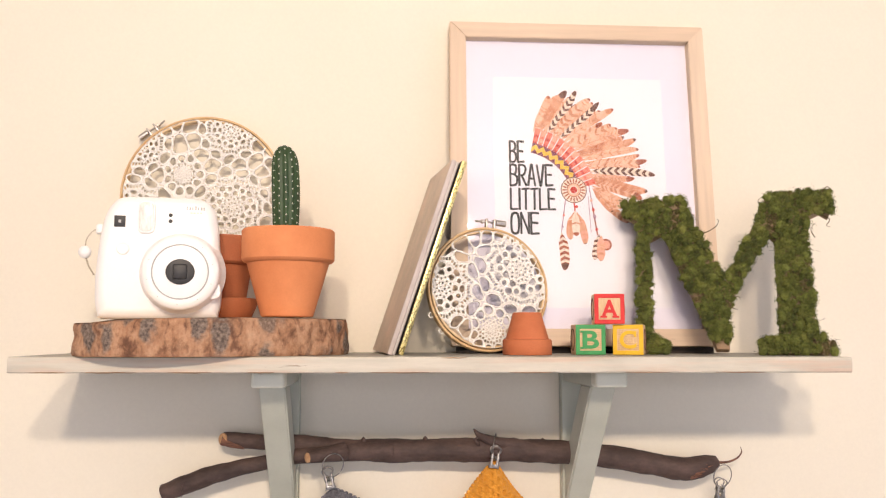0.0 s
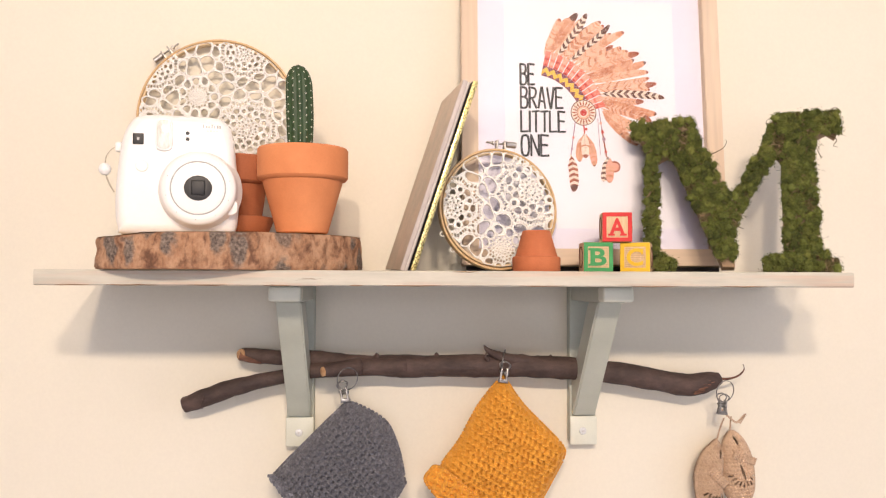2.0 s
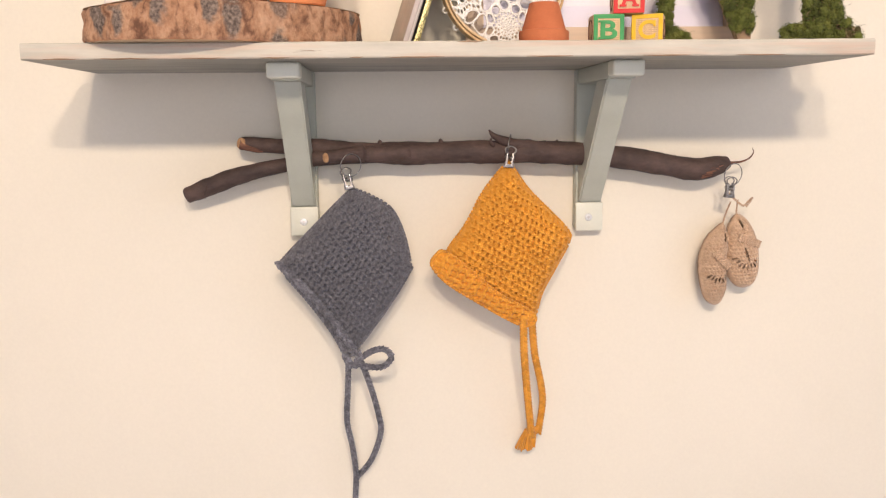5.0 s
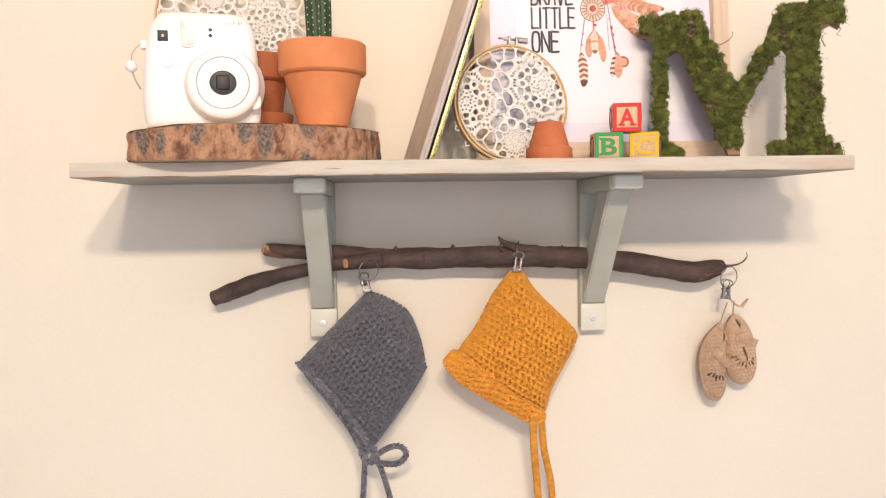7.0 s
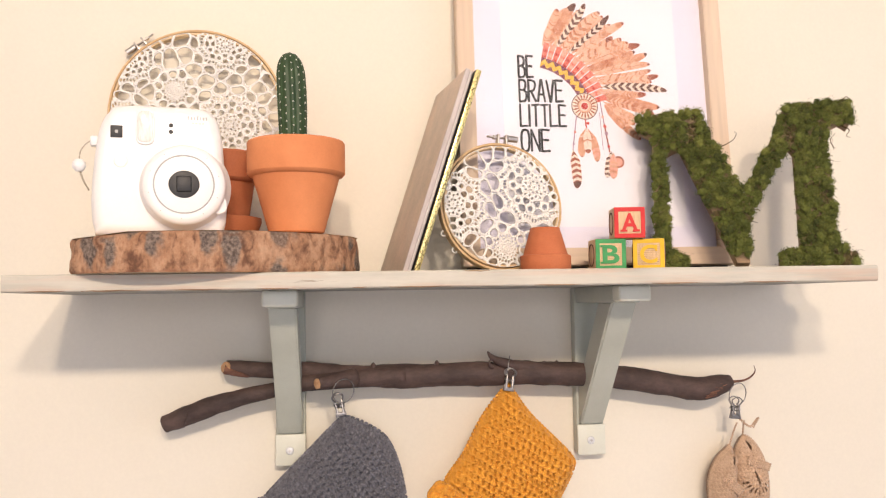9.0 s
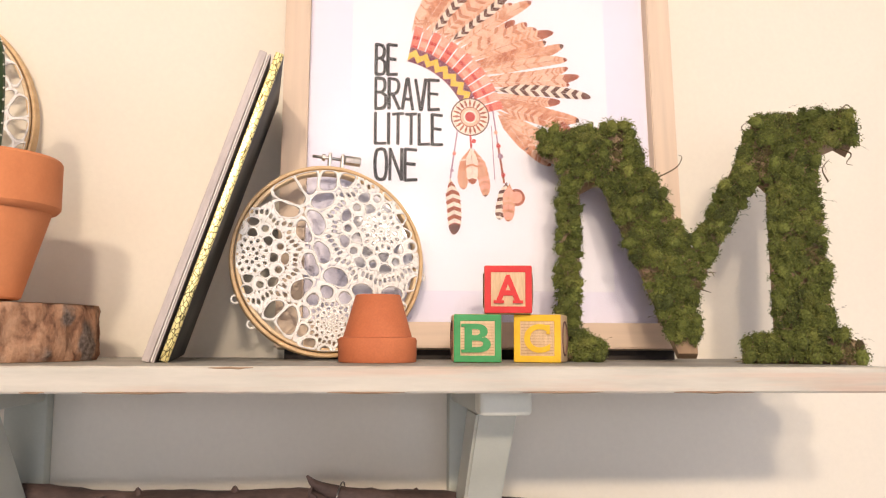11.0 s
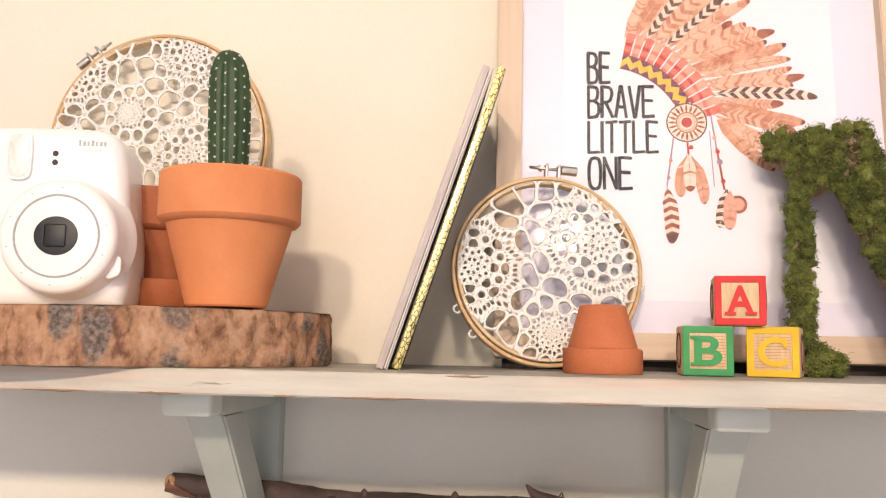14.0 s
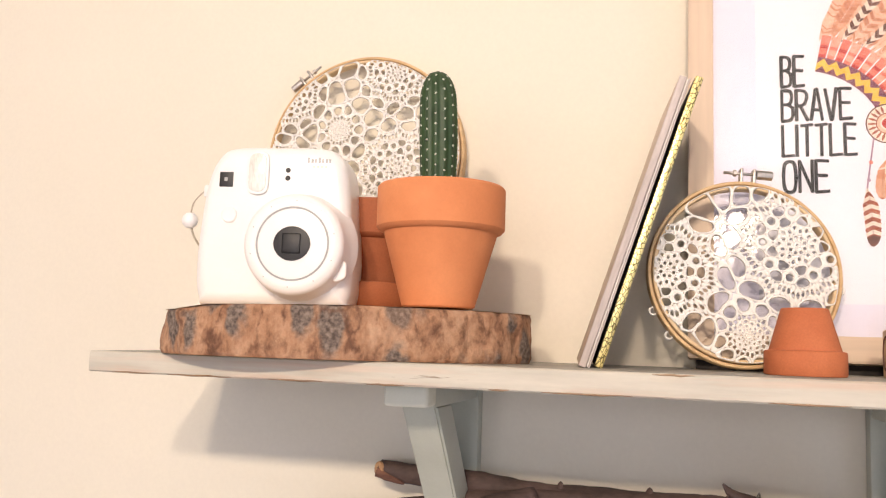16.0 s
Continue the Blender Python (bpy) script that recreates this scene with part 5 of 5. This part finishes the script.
# terracotta pots
def pot_profile(r_base, r_top, r_rim, h, h_rim, wall):
    z_in = h - 0.010
    return [(0, 0), (r_base - 0.0015, 0), (r_base, 0.0012), (r_top, h - h_rim), (r_top - 0.0004, h - h_rim - 0.0022), (r_top + (r_rim - r_top) * 0.5, h - h_rim - 0.0012), (r_rim - 0.0010, h - h_rim + 0.0004), (r_rim - 0.0002, h - h_rim + 0.0015), (r_rim, h - 0.002), (r_rim - 0.0012, h - 0.0003), (r_rim - wall + 0.001, h), (r_rim - wall, h - 0.0015), (r_top - wall, z_in), (0, z_in)]


def split_pot(prof, segments, mat, parent):
    """The tapered body, and the thick rim that sits on it."""
    body = part("pot", lathe(prof[:4] + [(prof[3][0] - 0.005, prof[3][1]), (0, prof[3][1])], segments, 0.0003), mat, parent)
    part("rim", lathe(prof[4:] + [(0, prof[4][1])], segments, 0.0003), mat, body, "thick rolled rim")


def make_cactus_pot():
    p = thing("potted_cactus", pose(-0.1655, 0.058, 1.4385), "columnar green cactus in a terracotta pot on the wood slice", "plant")
    prof = pot_profile(0.0265, 0.0420, 0.0470, 0.0885, 0.0322, 0.005)
    split_pot(prof, 64, M_TERRA, p)
    part("soil", lathe([(0, 0.0815), (0.02, 0.0822), (0.034, 0.080), (0.0415, 0.0785)], 32, 0.002), M_SOIL, p)
    ribs, H, bm = 13, 0.0985, bmesh.new()
    rings, seg = [], 13 * 6
    for k in range(34):
        t = k / 33
        z = 0.079 + H * t
        r = 0.0117 * (1 + 0.17 * math.sin(t * 2.9)) * (math.sqrt(max(0, 1 - max(0, (t - 0.76) / 0.24) ** 2.3)))
        ring = []
        for i in range(seg):
            a = 2 * math.pi * i / seg
            q = r * (1 + 0.045 * math.cos(ribs * a)) + 0.0001
            ring.append(bm.verts.new((-0.003 + q * math.cos(a) - 0.003 * t * t, q * math.sin(a), z)))
        rings.append(ring)
    for a, b in zip(rings, rings[1:]):
        for i in range(seg):
            bm.faces.new((a[i], a[(i + 1) % seg], b[(i + 1) % seg], b[i]))
    bm.faces.new(rings[-1])
    part("stem", bm, M_CACTUS, p, "ribbed dark green stem", angle=180)
    items, V, F = [], [], []
    rnd = random.Random(2)
    for i in range(ribs):
        a = 2 * math.pi * i / ribs
        for k in range(13):
            t = (k + (i % 2) * 0.5 + 0.2) / 13
            if t > 0.985:
                continue
            r = 1.042 * 0.0117 * (1 + 0.17 * math.sin(t * 2.9)) * (math.sqrt(max(0, 1 - max(0, (t - 0.76) / 0.24) ** 2.3)))
            c = Vector((-0.003 + r * math.cos(a) - 0.003 * t * t, r * math.sin(a), 0.079 + H * t))
            items.append((c, Vector((0.0007, 0, 0)), Vector((0, 0.0007, 0)), Vector((0, 0, 0.0009))))
            for s in range(3):
                d = Vector((math.cos(a), math.sin(a), 0)) * 0.9 + Vector((rnd.uniform(-1, 1), rnd.uniform(-1, 1), rnd.uniform(-1, 1)))
                d.normalize()
                items.append((c + d * 0.0007, d * 0.0010, d.orthogonal() * 0.00010, d.cross(d.orthogonal()) * 0.00010))
    V, F = blobs(items)
    tagged(raw_part("spine_wool", V, F, M_SPINE, p, "pale woolly spine cushions"), kind="stuff")


make_cactus_pot()


def make_back_pot():
    p = thing("flower_pot", pose(-0.243, 0.116, 1.4385), "dark terracotta pot on a saucer behind the toy camera", "flower pot")
    part("saucer", lathe([(0, 0), (0.031, 0), (0.033, 0.002), (0.0385, 0.0155), (0.0385, 0.0205), (0.0365, 0.021), (0.031, 0.005), (0, 0.004)], 48, 0.0003), M_TERRA_DARK, p, "round saucer")
    prof = [(r, z + 0.0042) for r, z in pot_profile(0.024, 0.0315, 0.0375, 0.083, 0.029, 0.005)]
    split_pot(prof, 56, M_TERRA_DARK, p)


make_back_pot()


def make_tiny_pot():
    p = thing("mini_flower_pot", pose(0.083, 0.077, 1.4002), "tiny reddish terracotta pot standing upside down", "flower pot")
    prof = [(0.0215, 0.004), (0.0222, 0), (0.0252, 0), (0.0258, 0.001), (0.0258, 0.0145), (0.0252, 0.0158), (0.0226, 0.0165), (0.0150, 0.0435), (0.0142, 0.0442), (0, 0.0442)]
    part("rim", lathe(prof[:7] + [(0, 0.0165)], 48, 0.0002), M_TERRA_RED, p)
    part("body", lathe([(0, 0.0162)] + prof[6:], 48, 0.0002), M_TERRA_RED, p)


make_tiny_pot()


# wood slice
def make_slice():
    s = thing("wood_slice", pose(-0.2350, 0.0665, 1.4003, 0, 0, 24), "round slice of log with rough grey-brown bark", "wood slice")
    n, h, bm, rings = 260, 0.0365, bmesh.new(), []
    rad = lambda a: 1 + 0.022 * math.sin(2 * a + 0.6) + 0.018 * noise.noise(Vector((math.cos(a) * 1.6, math.sin(a) * 1.6, 4)))
    edge = lambda a, k: Vector(((0.1345 * rad(a) + k) * math.cos(a), (0.081 * rad(a) + k) * math.sin(a), 0))
    levels = 11
    top_at = lambda x: h - 0.00016 + 0.020 * min(0, x)
    for j in range(levels):
        ring = []
        for i in range(n):
            a = 2 * math.pi * i / n
            p = edge(a, 0)
            z = (top_at(p.x) - 0.0030 * min(1, max(0, (-p.x - 0.100) / 0.025))) * j / (levels - 1)
            q = Vector((p.x * 55, p.y * 55, z * 34))
            f = noise.fractal(q * 1.5, 1.0, 2.0, 4) * 0.0026 + 0.0030 * abs(noise.noise(q * 0.45 + Vector((7, 0, 0)))) - 0.0008
            rim = 0.0016 if j in (0, levels - 1) else 0
            out = edge(a, f - rim)
            ring.append(bm.verts.new((out.x, out.y, z + (0.0012 * noise.noise(q) if 0 < j < levels - 1 else 0))))
        rings.append(ring)
    for a, b in zip(rings, rings[1:]):
        for i in range(n):
            bm.faces.new((a[i], a[(i + 1) % n], b[(i + 1) % n], b[i]))
    part("bark", bm, M_BARK, s, "rough flaky bark with grey lichen patches", angle=60)
    bm = bmesh.new()
    for z in (0.0, h):
        inner, rim = [], []
        for i in range(n):
            for f, ring in ((-0.012, inner), (-0.0006, rim)):
                q = edge(2 * math.pi * i / n, f)
                drop = 0.0030 * min(1, max(0, (-q.x - 0.100) / 0.025))
                ring.append(bm.verts.new((q.x, q.y, top_at(q.x) - drop + 0.0002 if z else -0.0002)))
        bm.faces.new(inner if z else inner[::-1])
        for i in range(n):
            bm.faces.new((inner[i], rim[i], rim[(i + 1) % n], inner[(i + 1) % n]))
    part("sawn_face", bm, M_SLICE, s, "smooth pale sawn face with rings", smooth=False)


make_slice()


# instant camera
def make_toy_camera():
    c = thing("instant_camera", pose(-0.2915, 0.055, 1.4357, 0, 0, 10), "white plastic instant camera with a round black lens", "camera")
    outline = rounded([(-0.046, 0.0), (0.046, 0.0), (0.057, 0.006), (0.0595, 0.030), (0.0575, 0.062), (0.0545, 0.092), (0.049, 0.108), (0.036, 0.1155), (0.0, 0.1165), (-0.034, 0.1155), (-0.046, 0.109), (-0.054, 0.092), (-0.0585, 0.060), (-0.0600, 0.028), (-0.057, 0.006)], 6)
    outline = [(x, z * 1.042) for x, z in outline]
    part("body", soft_slab(outline, -0.0222, 0.028, 0.010), M_WHITE, c, angle=60)
    L = pose(0.0210, 0, 0.0450, 90)
    part("lens_barrel", lathe([(0.0425, 0.016), (0.0400, 0.0215), (0.0376, 0.026), (0.0370, 0.037), (0.0362, 0.0405), (0.0340, 0.0425), (0.0300, 0.0432), (0.0270, 0.0430), (0.0266, 0.0422), (0.0258, 0.0422), (0.0254, 0.0430), (0.0200, 0.0436), (0, 0.0438)], 72), M_WHITE, c, m=L)
    part("trim_ring", lathe([(0.0256, 0.0424), (0.0256, 0.0431), (0.0268, 0.0431), (0.0268, 0.0424)], 72), M_GREY_PL, c, "thin grey ring line", m=L)
    lens = part("lens", lathe([(0.0136, 0.0430), (0.0134, 0.0446), (0.0120, 0.0449), (0.0080, 0.0452), (0, 0.0453)], 40), M_BLACK_PL, c, "glossy black oval lens", m=L @ Matrix.Diagonal((1, 0.92, 1, 1)))
    part("lens_shutter", box((-0.0066, -0.0078, 0.0449), (0.0066, 0.0078, 0.0461), 0.0011), M_BLACK_PL, lens)
    for k in range(10):
        a = 2 * math.pi * (k + 0.4) / 10
        part("dial_mark", lathe([(0, 0.0009), (0.0004, 0.0008), (0.0005, 0), (0, 0)], 8), M_GREY_PL, c, m=L @ pose(0.0312 * math.cos(a), 0.0312 * math.sin(a), 0.0425))
    part("dial_tab", slab(rounded([(-0.004, -0.0075), (0.0045, -0.006), (0.006, 0.0), (0.0045, 0.0065), (-0.004, 0.0075)], 4), -0.002, 0.003, 0.0012, 3), M_WHITE, c, m=pose(0.0530, -0.031, 0.0275))
    pill = lambda w, h: rounded([(-w, -h * 0.6), (-w * 0.7, -h * 0.92), (0, -h), (w * 0.7, -h * 0.92), (w, -h * 0.6), (w, h * 0.6), (w * 0.7, h * 0.92), (0, h), (-w * 0.7, h * 0.92), (-w, h * 0.6)], 3)
    part("flash_frame", slab(pill(0.0082, 0.0165), -0.0024, 0.003, 0.0008), M_WHITE, c, m=pose(-0.0135, -0.0225, 0.1000))
    part("flash", slab(pill(0.0066, 0.0145), -0.0016, 0.001, 0.0006), M_FLASH, c, "translucent ribbed flash window", m=pose(-0.0135, -0.0239, 0.1000))
    vf = part("viewfinder", box((-0.0052, -0.0008, -0.0056), (0.0052, 0.0008, 0.0056), 0.0004), M_BLACK_PL, c, "small black square viewfinder", m=pose(-0.0382, -0.0222, 0.0950))
    part("pane", box((-0.0012, -0.0012, -0.0014), (0.0012, -0.0007, 0.0014)), M_GREY_PL, vf, smooth=False)
    for z in (0.1025, 0.0965):
        part("sensor", lathe([(0, 0.0006), (0.0016, 0.0006), (0.0020, 0.0002), (0.0020, 0), (0, 0)], 14), M_BLACK_PL, c, "small dark round sensor", m=pose(0.0090, -0.0220, z, 90))
    part("shutter_button", lathe([(0, 0.0016), (0.0050, 0.0016), (0.0060, 0.0009), (0.0062, 0.0), (0.0072, 0.0001), (0.0072, -0.001), (0, -0.001)], 28), M_WHITE, c, "round white shutter button", m=pose(-0.0345, -0.0222, 0.0680, 90))
    for k in range(7):
        part("logo_bar", box((-0.0001, -0.0002, 0), (0.0013 + 0.0005 * (k % 2), 0.0002, 0.0040 if k in (0, 3) else 0.0031)), M_GREY_PL, c, smooth=False, m=pose(0.0238 + 0.0027 * k, -0.0221, 0.1082))
    for k in range(4):
        part("logo_bar", box((-0.0001, -0.0002, 0), (0.0020, 0.0002, 0.0019)), M_CREAM, c, smooth=False, m=pose(0.0276 + 0.0031 * k, -0.0221, 0.1044))
    part("strap_lug", box((-0.0625, -0.006, 0.084), (-0.0555, 0.004, 0.094), 0.002), M_WHITE, c)
    part("strap", tube(smooth_path([(-0.061, -0.002, 0.090), (-0.066, -0.003, 0.086), (-0.0705, -0.004, 0.079), (-0.0715, -0.005, 0.071)], 5), 0.0006, 6), M_CORD, c, "thin braided cord strap")
    part("strap_bead", lathe([(0, -0.0062), (0.003, -0.0056), (0.0055, -0.003), (0.0062, 0), (0.0055, 0.003), (0.003, 0.0056), (0, 0.0062)], 20), M_WHITE, c, "round white strap bead", m=pose(-0.0715, -0.006, 0.0655))
    part("strap", tube(smooth_path([(-0.0705, -0.005, 0.060), (-0.068, -0.003, 0.052), (-0.064, 0.004, 0.044)], 5), 0.0009, 6), M_CORD, c)


make_toy_camera()
chain = thing("strap_cord", pose(-0.3330, 0.040, 1.4354), "coiled silvery braided wrist strap lying on the wood slice", "cord")
cord("coil", [(0.010, 0.004, 0.0010), (0.002, -0.003, 0.0010), (-0.008, -0.004, 0.0012), (-0.011, 0.003, 0.0014), (-0.004, 0.006, 0.0030), (0.005, 0.001, 0.0034), (-0.002, -0.005, 0.0030), (-0.009, -0.001, 0.0036)], 0.0010, M_CORD, chain, "", 0.0021)


# letter blocks
def make_block(letter, m, paint, label):
    s = 0.0159
    b = thing("alphabet_block", m, label, "toy block", "alphabet blocks")
    part("cube", box((-s, -s, 0), (s, s, 2 * s), 0.0014, 3), M_BLOCK, b, "bare maple core")
    for turn in (0, 90, 180, 270):
        e, w = 0.0003, 0.0046
        bm = box((-s + e, -s - 0.0006, e), (s - e, -s + 0.0008, w), 0.0004)
        box((-s + e, -s - 0.0006, 2 * s - w), (s - e, -s + 0.0008, 2 * s - e), 0.0004, bm=bm)
        box((-s + e, -s - 0.0006, w - 0.0005), (-s + w, -s + 0.0008, 2 * s - w + 0.0005), 0.0004, bm=bm)
        box((s - w, -s - 0.0006, w - 0.0005), (s - e, -s + 0.0008, 2 * s - w + 0.0005), 0.0004, bm=bm)
        if turn == 0:
            part("border", bm, paint, b, "painted raised border", smooth=False)
            glyph = letters(letter, 0.0172, 0.0188, 0.0012, 0.025)
            serif = {"A": ((-0.0010, 0.0, 0.0058, 0.0020), (0.0116, 0.0, 0.0184, 0.0020)), "B": ((-0.0022, 0.0, 0.0034, 0.0020), (-0.0022, 0.0168, 0.0034, 0.0188)), "C": ((0.0150, 0.0122, 0.0172, 0.0182),)}
            for x0, z0, x1, z1 in serif[letter]:
                box((x0, -0.0016, z0), (x1, 0.0004, z1), bm=glyph)
            part("letter", glyph, paint, b, "painted raised serif capital", pose(-0.0086, -s - 0.0002, 0.0066), smooth=False)
            for k in range(0 if letter == "A" else 11):
                part("stripe", box((-s + 0.0052, -s - 0.0001, 0.0060 + 0.0019 * k), (s - 0.0052, -s + 0.0002, 0.0063 + 0.0019 * k)), M_CUT, b, smooth=False)
        else:
            bm.free()
            bm = tube([Vector((0.0112 * math.cos(t / 28 * 2 * math.pi), -s - 0.0001, s + 0.0112 * math.sin(t / 28 * 2 * math.pi))) for t in range(28)], 0.0007, 5, closed=True)
            part("printed_ring", bm, M_BROWN, b, "faint dark printed ring", Matrix.Rotation(radians(turn), 4, "Z"))
    return b


make_block("B", pose(0.1490, 0.0825, 1.4002, 0, 0, -3), M_B_GREEN, "wooden alphabet block with a green letter B")
make_block("C", pose(0.1935, 0.0815, 1.4002, 0, 0, -21), M_B_YELLOW, "wooden alphabet block with a yellow letter C")
make_block("A", pose(0.1705, 0.0810, 1.4324, 0, 0, -8), M_B_RED, "wooden alphabet block with a red letter A")


# moss letter
def make_moss_letter():
    p = thing("moss_letter", pose(0.3020, 0.0830, 1.4004, -12, 0, -18), "large wooden letter M covered in green moss", "letter")
    outline = [(-0.103, 0), (-0.062, 0), (-0.063, 0.011), (-0.080, 0.018), (-0.080, 0.130), (-0.065, 0.138), (-0.012, 0.004), (0.001, 0.004), (0.001, 0.045), (0.014, 0.075), (0.039, 0.120), (0.0490, 0.132), (0.0540, 0.126), (0.053, 0.020), (0.032, 0.012), (0.031, 0), (0.106, 0),
               (0.106, 0.012), (0.0875, 0.020), (0.086, 0.150), (0.102, 0.158), (0.110, 0.152), (0.113, 0.180), (0.047, 0.179), (0.035, 0.150), (0.0, 0.080), (-0.026, 0.134), (-0.036, 0.154), (-0.042, 0.178), (-0.108, 0.175), (-0.108, 0.160), (-0.093, 0.152), (-0.094, 0.020), (-0.103, 0.012)]
    part("board", slab(outline, -0.009, 0.009, 0.0006, 1), M_LETTER, p, "raw wooden letter core")
    rnd = random.Random(8)
    kinds = ("moss", M_MOSS, "cushions of green moss"), ("light_moss", M_MOSS_LIGHT, "yellow-green young moss"), ("deep_moss", M_MOSS_DEEP, "dark green moss"), ("dry_moss", M_MOSS_DRY, "brown dried moss")
    lumps, leaves = [[] for _ in kinds], [([], []) for _ in kinds]

    def leaf(k, c, d, w, length):
        V, F = leaves[k]
        n = Matrix.Rotation(rnd.uniform(0, 6.28), 3, d) @ d.orthogonal().normalized()
        droop = Vector((rnd.uniform(-0.35, 0.35), rnd.uniform(-0.2, 0.2), rnd.uniform(-0.5, 0.2))) * length
        i = len(V)
        V.extend([tuple(c - n * w * 0.6), tuple(c + n * w * 0.6), tuple(c + d * length * 0.6 + n * w), tuple(c + d * length + droop), tuple(c + d * length * 0.6 - n * w)])
        F.append((i, i + 1, i + 2, i + 3, i + 4))

    def clump(x, z, r, lift, k, count, spread=1.0):
        """A cushion of moss: a low core and a coat of small bent leaves."""
        core = Vector((x, -0.0085 - lift, z))
        turn = rnd.uniform(0, 3.14)
        ax, az = Vector((math.cos(turn), 0, math.sin(turn))), Vector((-math.sin(turn), 0, math.cos(turn)))
        lumps[k].append((core, ax * r * 1.0, Vector((0, r * 0.58, 0)), az * r * 0.70))
        for _ in range(count):
            a, q = rnd.uniform(0, 6.2832), math.sqrt(rnd.random())
            flat = ax * math.cos(a) + az * math.sin(a) * 0.8
            c = core + flat * (r * q * rnd.uniform(0.8, 1.25)) + Vector((0, -r * 0.56 * math.sqrt(1 - q * q * 0.9), 0))
            d = (flat * (0.2 + 0.5 * q * spread) + Vector((rnd.uniform(-1, 1), -0.45 + 0.3 * q, rnd.uniform(-1.1, 0.7)))).normalized()
            leaf(k if rnd.random() < 0.7 else rnd.choice((0, 1, 2)), c, d, rnd.uniform(0.00022, 0.00050), rnd.uniform(0.0008, 0.0021))

    def strand(c, length):
        """A thin stem that wanders over the cushions."""
        d = Vector((rnd.uniform(-1, 1), rnd.uniform(-0.35, 0.05), rnd.uniform(-1, 0.6))).normalized()
        k = rnd.choice((0, 1, 2, 2, 3, 3))
        for _ in range(5):
            leaf(k, c, d, rnd.uniform(0.00010, 0.00020), length * 0.3)
            c = c + d * length * 0.22
            d = (d + Vector((rnd.uniform(-0.6, 0.6), rnd.uniform(-0.25, 0.30), rnd.uniform(-0.7, 0.4)))).normalized()

    spots, tries = [], 0
    while tries < 14000 and len(spots) < 900:
        tries += 1
        x, z = rnd.uniform(-0.112, 0.116), rnd.uniform(0.0, 0.182)
        if not inside(outline, x, z) or (z < 0.012 and -0.016 < x < 0.006):
            continue
        if all((x - u) ** 2 + (z - v) ** 2 > 0.0046 ** 2 for u, v in spots):
            spots.append((x, z))
    for x, z in spots:
        tone = 0.5 * noise.noise(Vector((x * 55, z * 55, 5))) + rnd.uniform(-0.36, 0.36)
        bare = noise.noise(Vector((x * 48 + 9, z * 48, 7)))
        k = 3 if bare > 0.34 else 1 if tone > 0.24 else 2 if tone < -0.26 else 0
        clump(x, z, rnd.uniform(0.0030, 0.0070) * (0.75 if k == 3 else 1), rnd.uniform(0.0, 0.0070) if k < 3 else 0.0, k, 120 if k < 3 else 50)
        for _ in range(2):
            strand(Vector((x + rnd.uniform(-0.004, 0.004), -0.0115 - rnd.uniform(0.0, 0.0065), z + rnd.uniform(-0.004, 0.004))), rnd.uniform(0.004, 0.010))
    # ragged tufts that hang over the outline, with stretches of bare board between them
    for (x1, z1), (x2, z2) in zip(outline, outline[1:] + outline[:1]):
        length = math.hypot(x2 - x1, z2 - z1)
        nx, nz = (z2 - z1) / length, -(x2 - x1) / length
        for _ in range(int(length / 0.0026)):
            t = rnd.random()
            x, z = x1 + (x2 - x1) * t, z1 + (z2 - z1) * t
            ragged = noise.noise(Vector((x * 70, z * 70, 2)))
            if z < 0.006 or ragged < -0.05:
                continue
            clump(x + nx * 0.0005, z + nz * 0.0005, rnd.uniform(0.0012, 0.0022 + 0.003 * ragged), rnd.uniform(-0.006, 0.002), rnd.choice((0, 0, 1, 2)), 34, 1.5)
    for (name, mat, words), items, (V, F) in zip(kinds, lumps, leaves):
        cushion_v, cushion_f = blobs(items)
        cushion = tagged(raw_part(name, cushion_v, cushion_f, mat, p, words), kind="stuff")
        tagged(raw_part("moss_leaves", V, F, mat, cushion, smooth=False), kind="stuff")
    bm = bmesh.new()
    for pts in (((-0.026, -0.010, 0.133), (-0.016, -0.013, 0.136), (-0.008, -0.014, 0.141), (-0.005, -0.013, 0.148), (-0.007, -0.013, 0.150)), ((0.104, -0.006, 0.153), (0.110, -0.009, 0.147), (0.106, -0.010, 0.140), (0.110, -0.01, 0.138)),
                ((0.094, -0.006, 0.128), (0.090, -0.010, 0.136), (0.095, -0.011, 0.143)), ((0.004, -0.011, 0.062), (0.015, -0.013, 0.060)), ((0.001, -0.011, 0.050), (0.011, -0.013, 0.046)), ((0.050, -0.008, 0.164), (0.038, -0.01, 0.170), (0.043, -0.011, 0.176)),
                ((0.034, -0.011, 0.118), (0.026, -0.013, 0.127), (0.031, -0.013, 0.136)), ((0.102, -0.009, 0.176), (0.109, -0.012, 0.184), (0.113, -0.011, 0.181))):
        tube(smooth_path(pts, 4), lambda t: 0.00045 * (1 - t) + 0.0002, 5, bm=bm)
    tagged(part("stray_stems", bm, M_MOSS_DRY, p, "curled brown moss stems"), kind="stuff")


make_moss_letter()
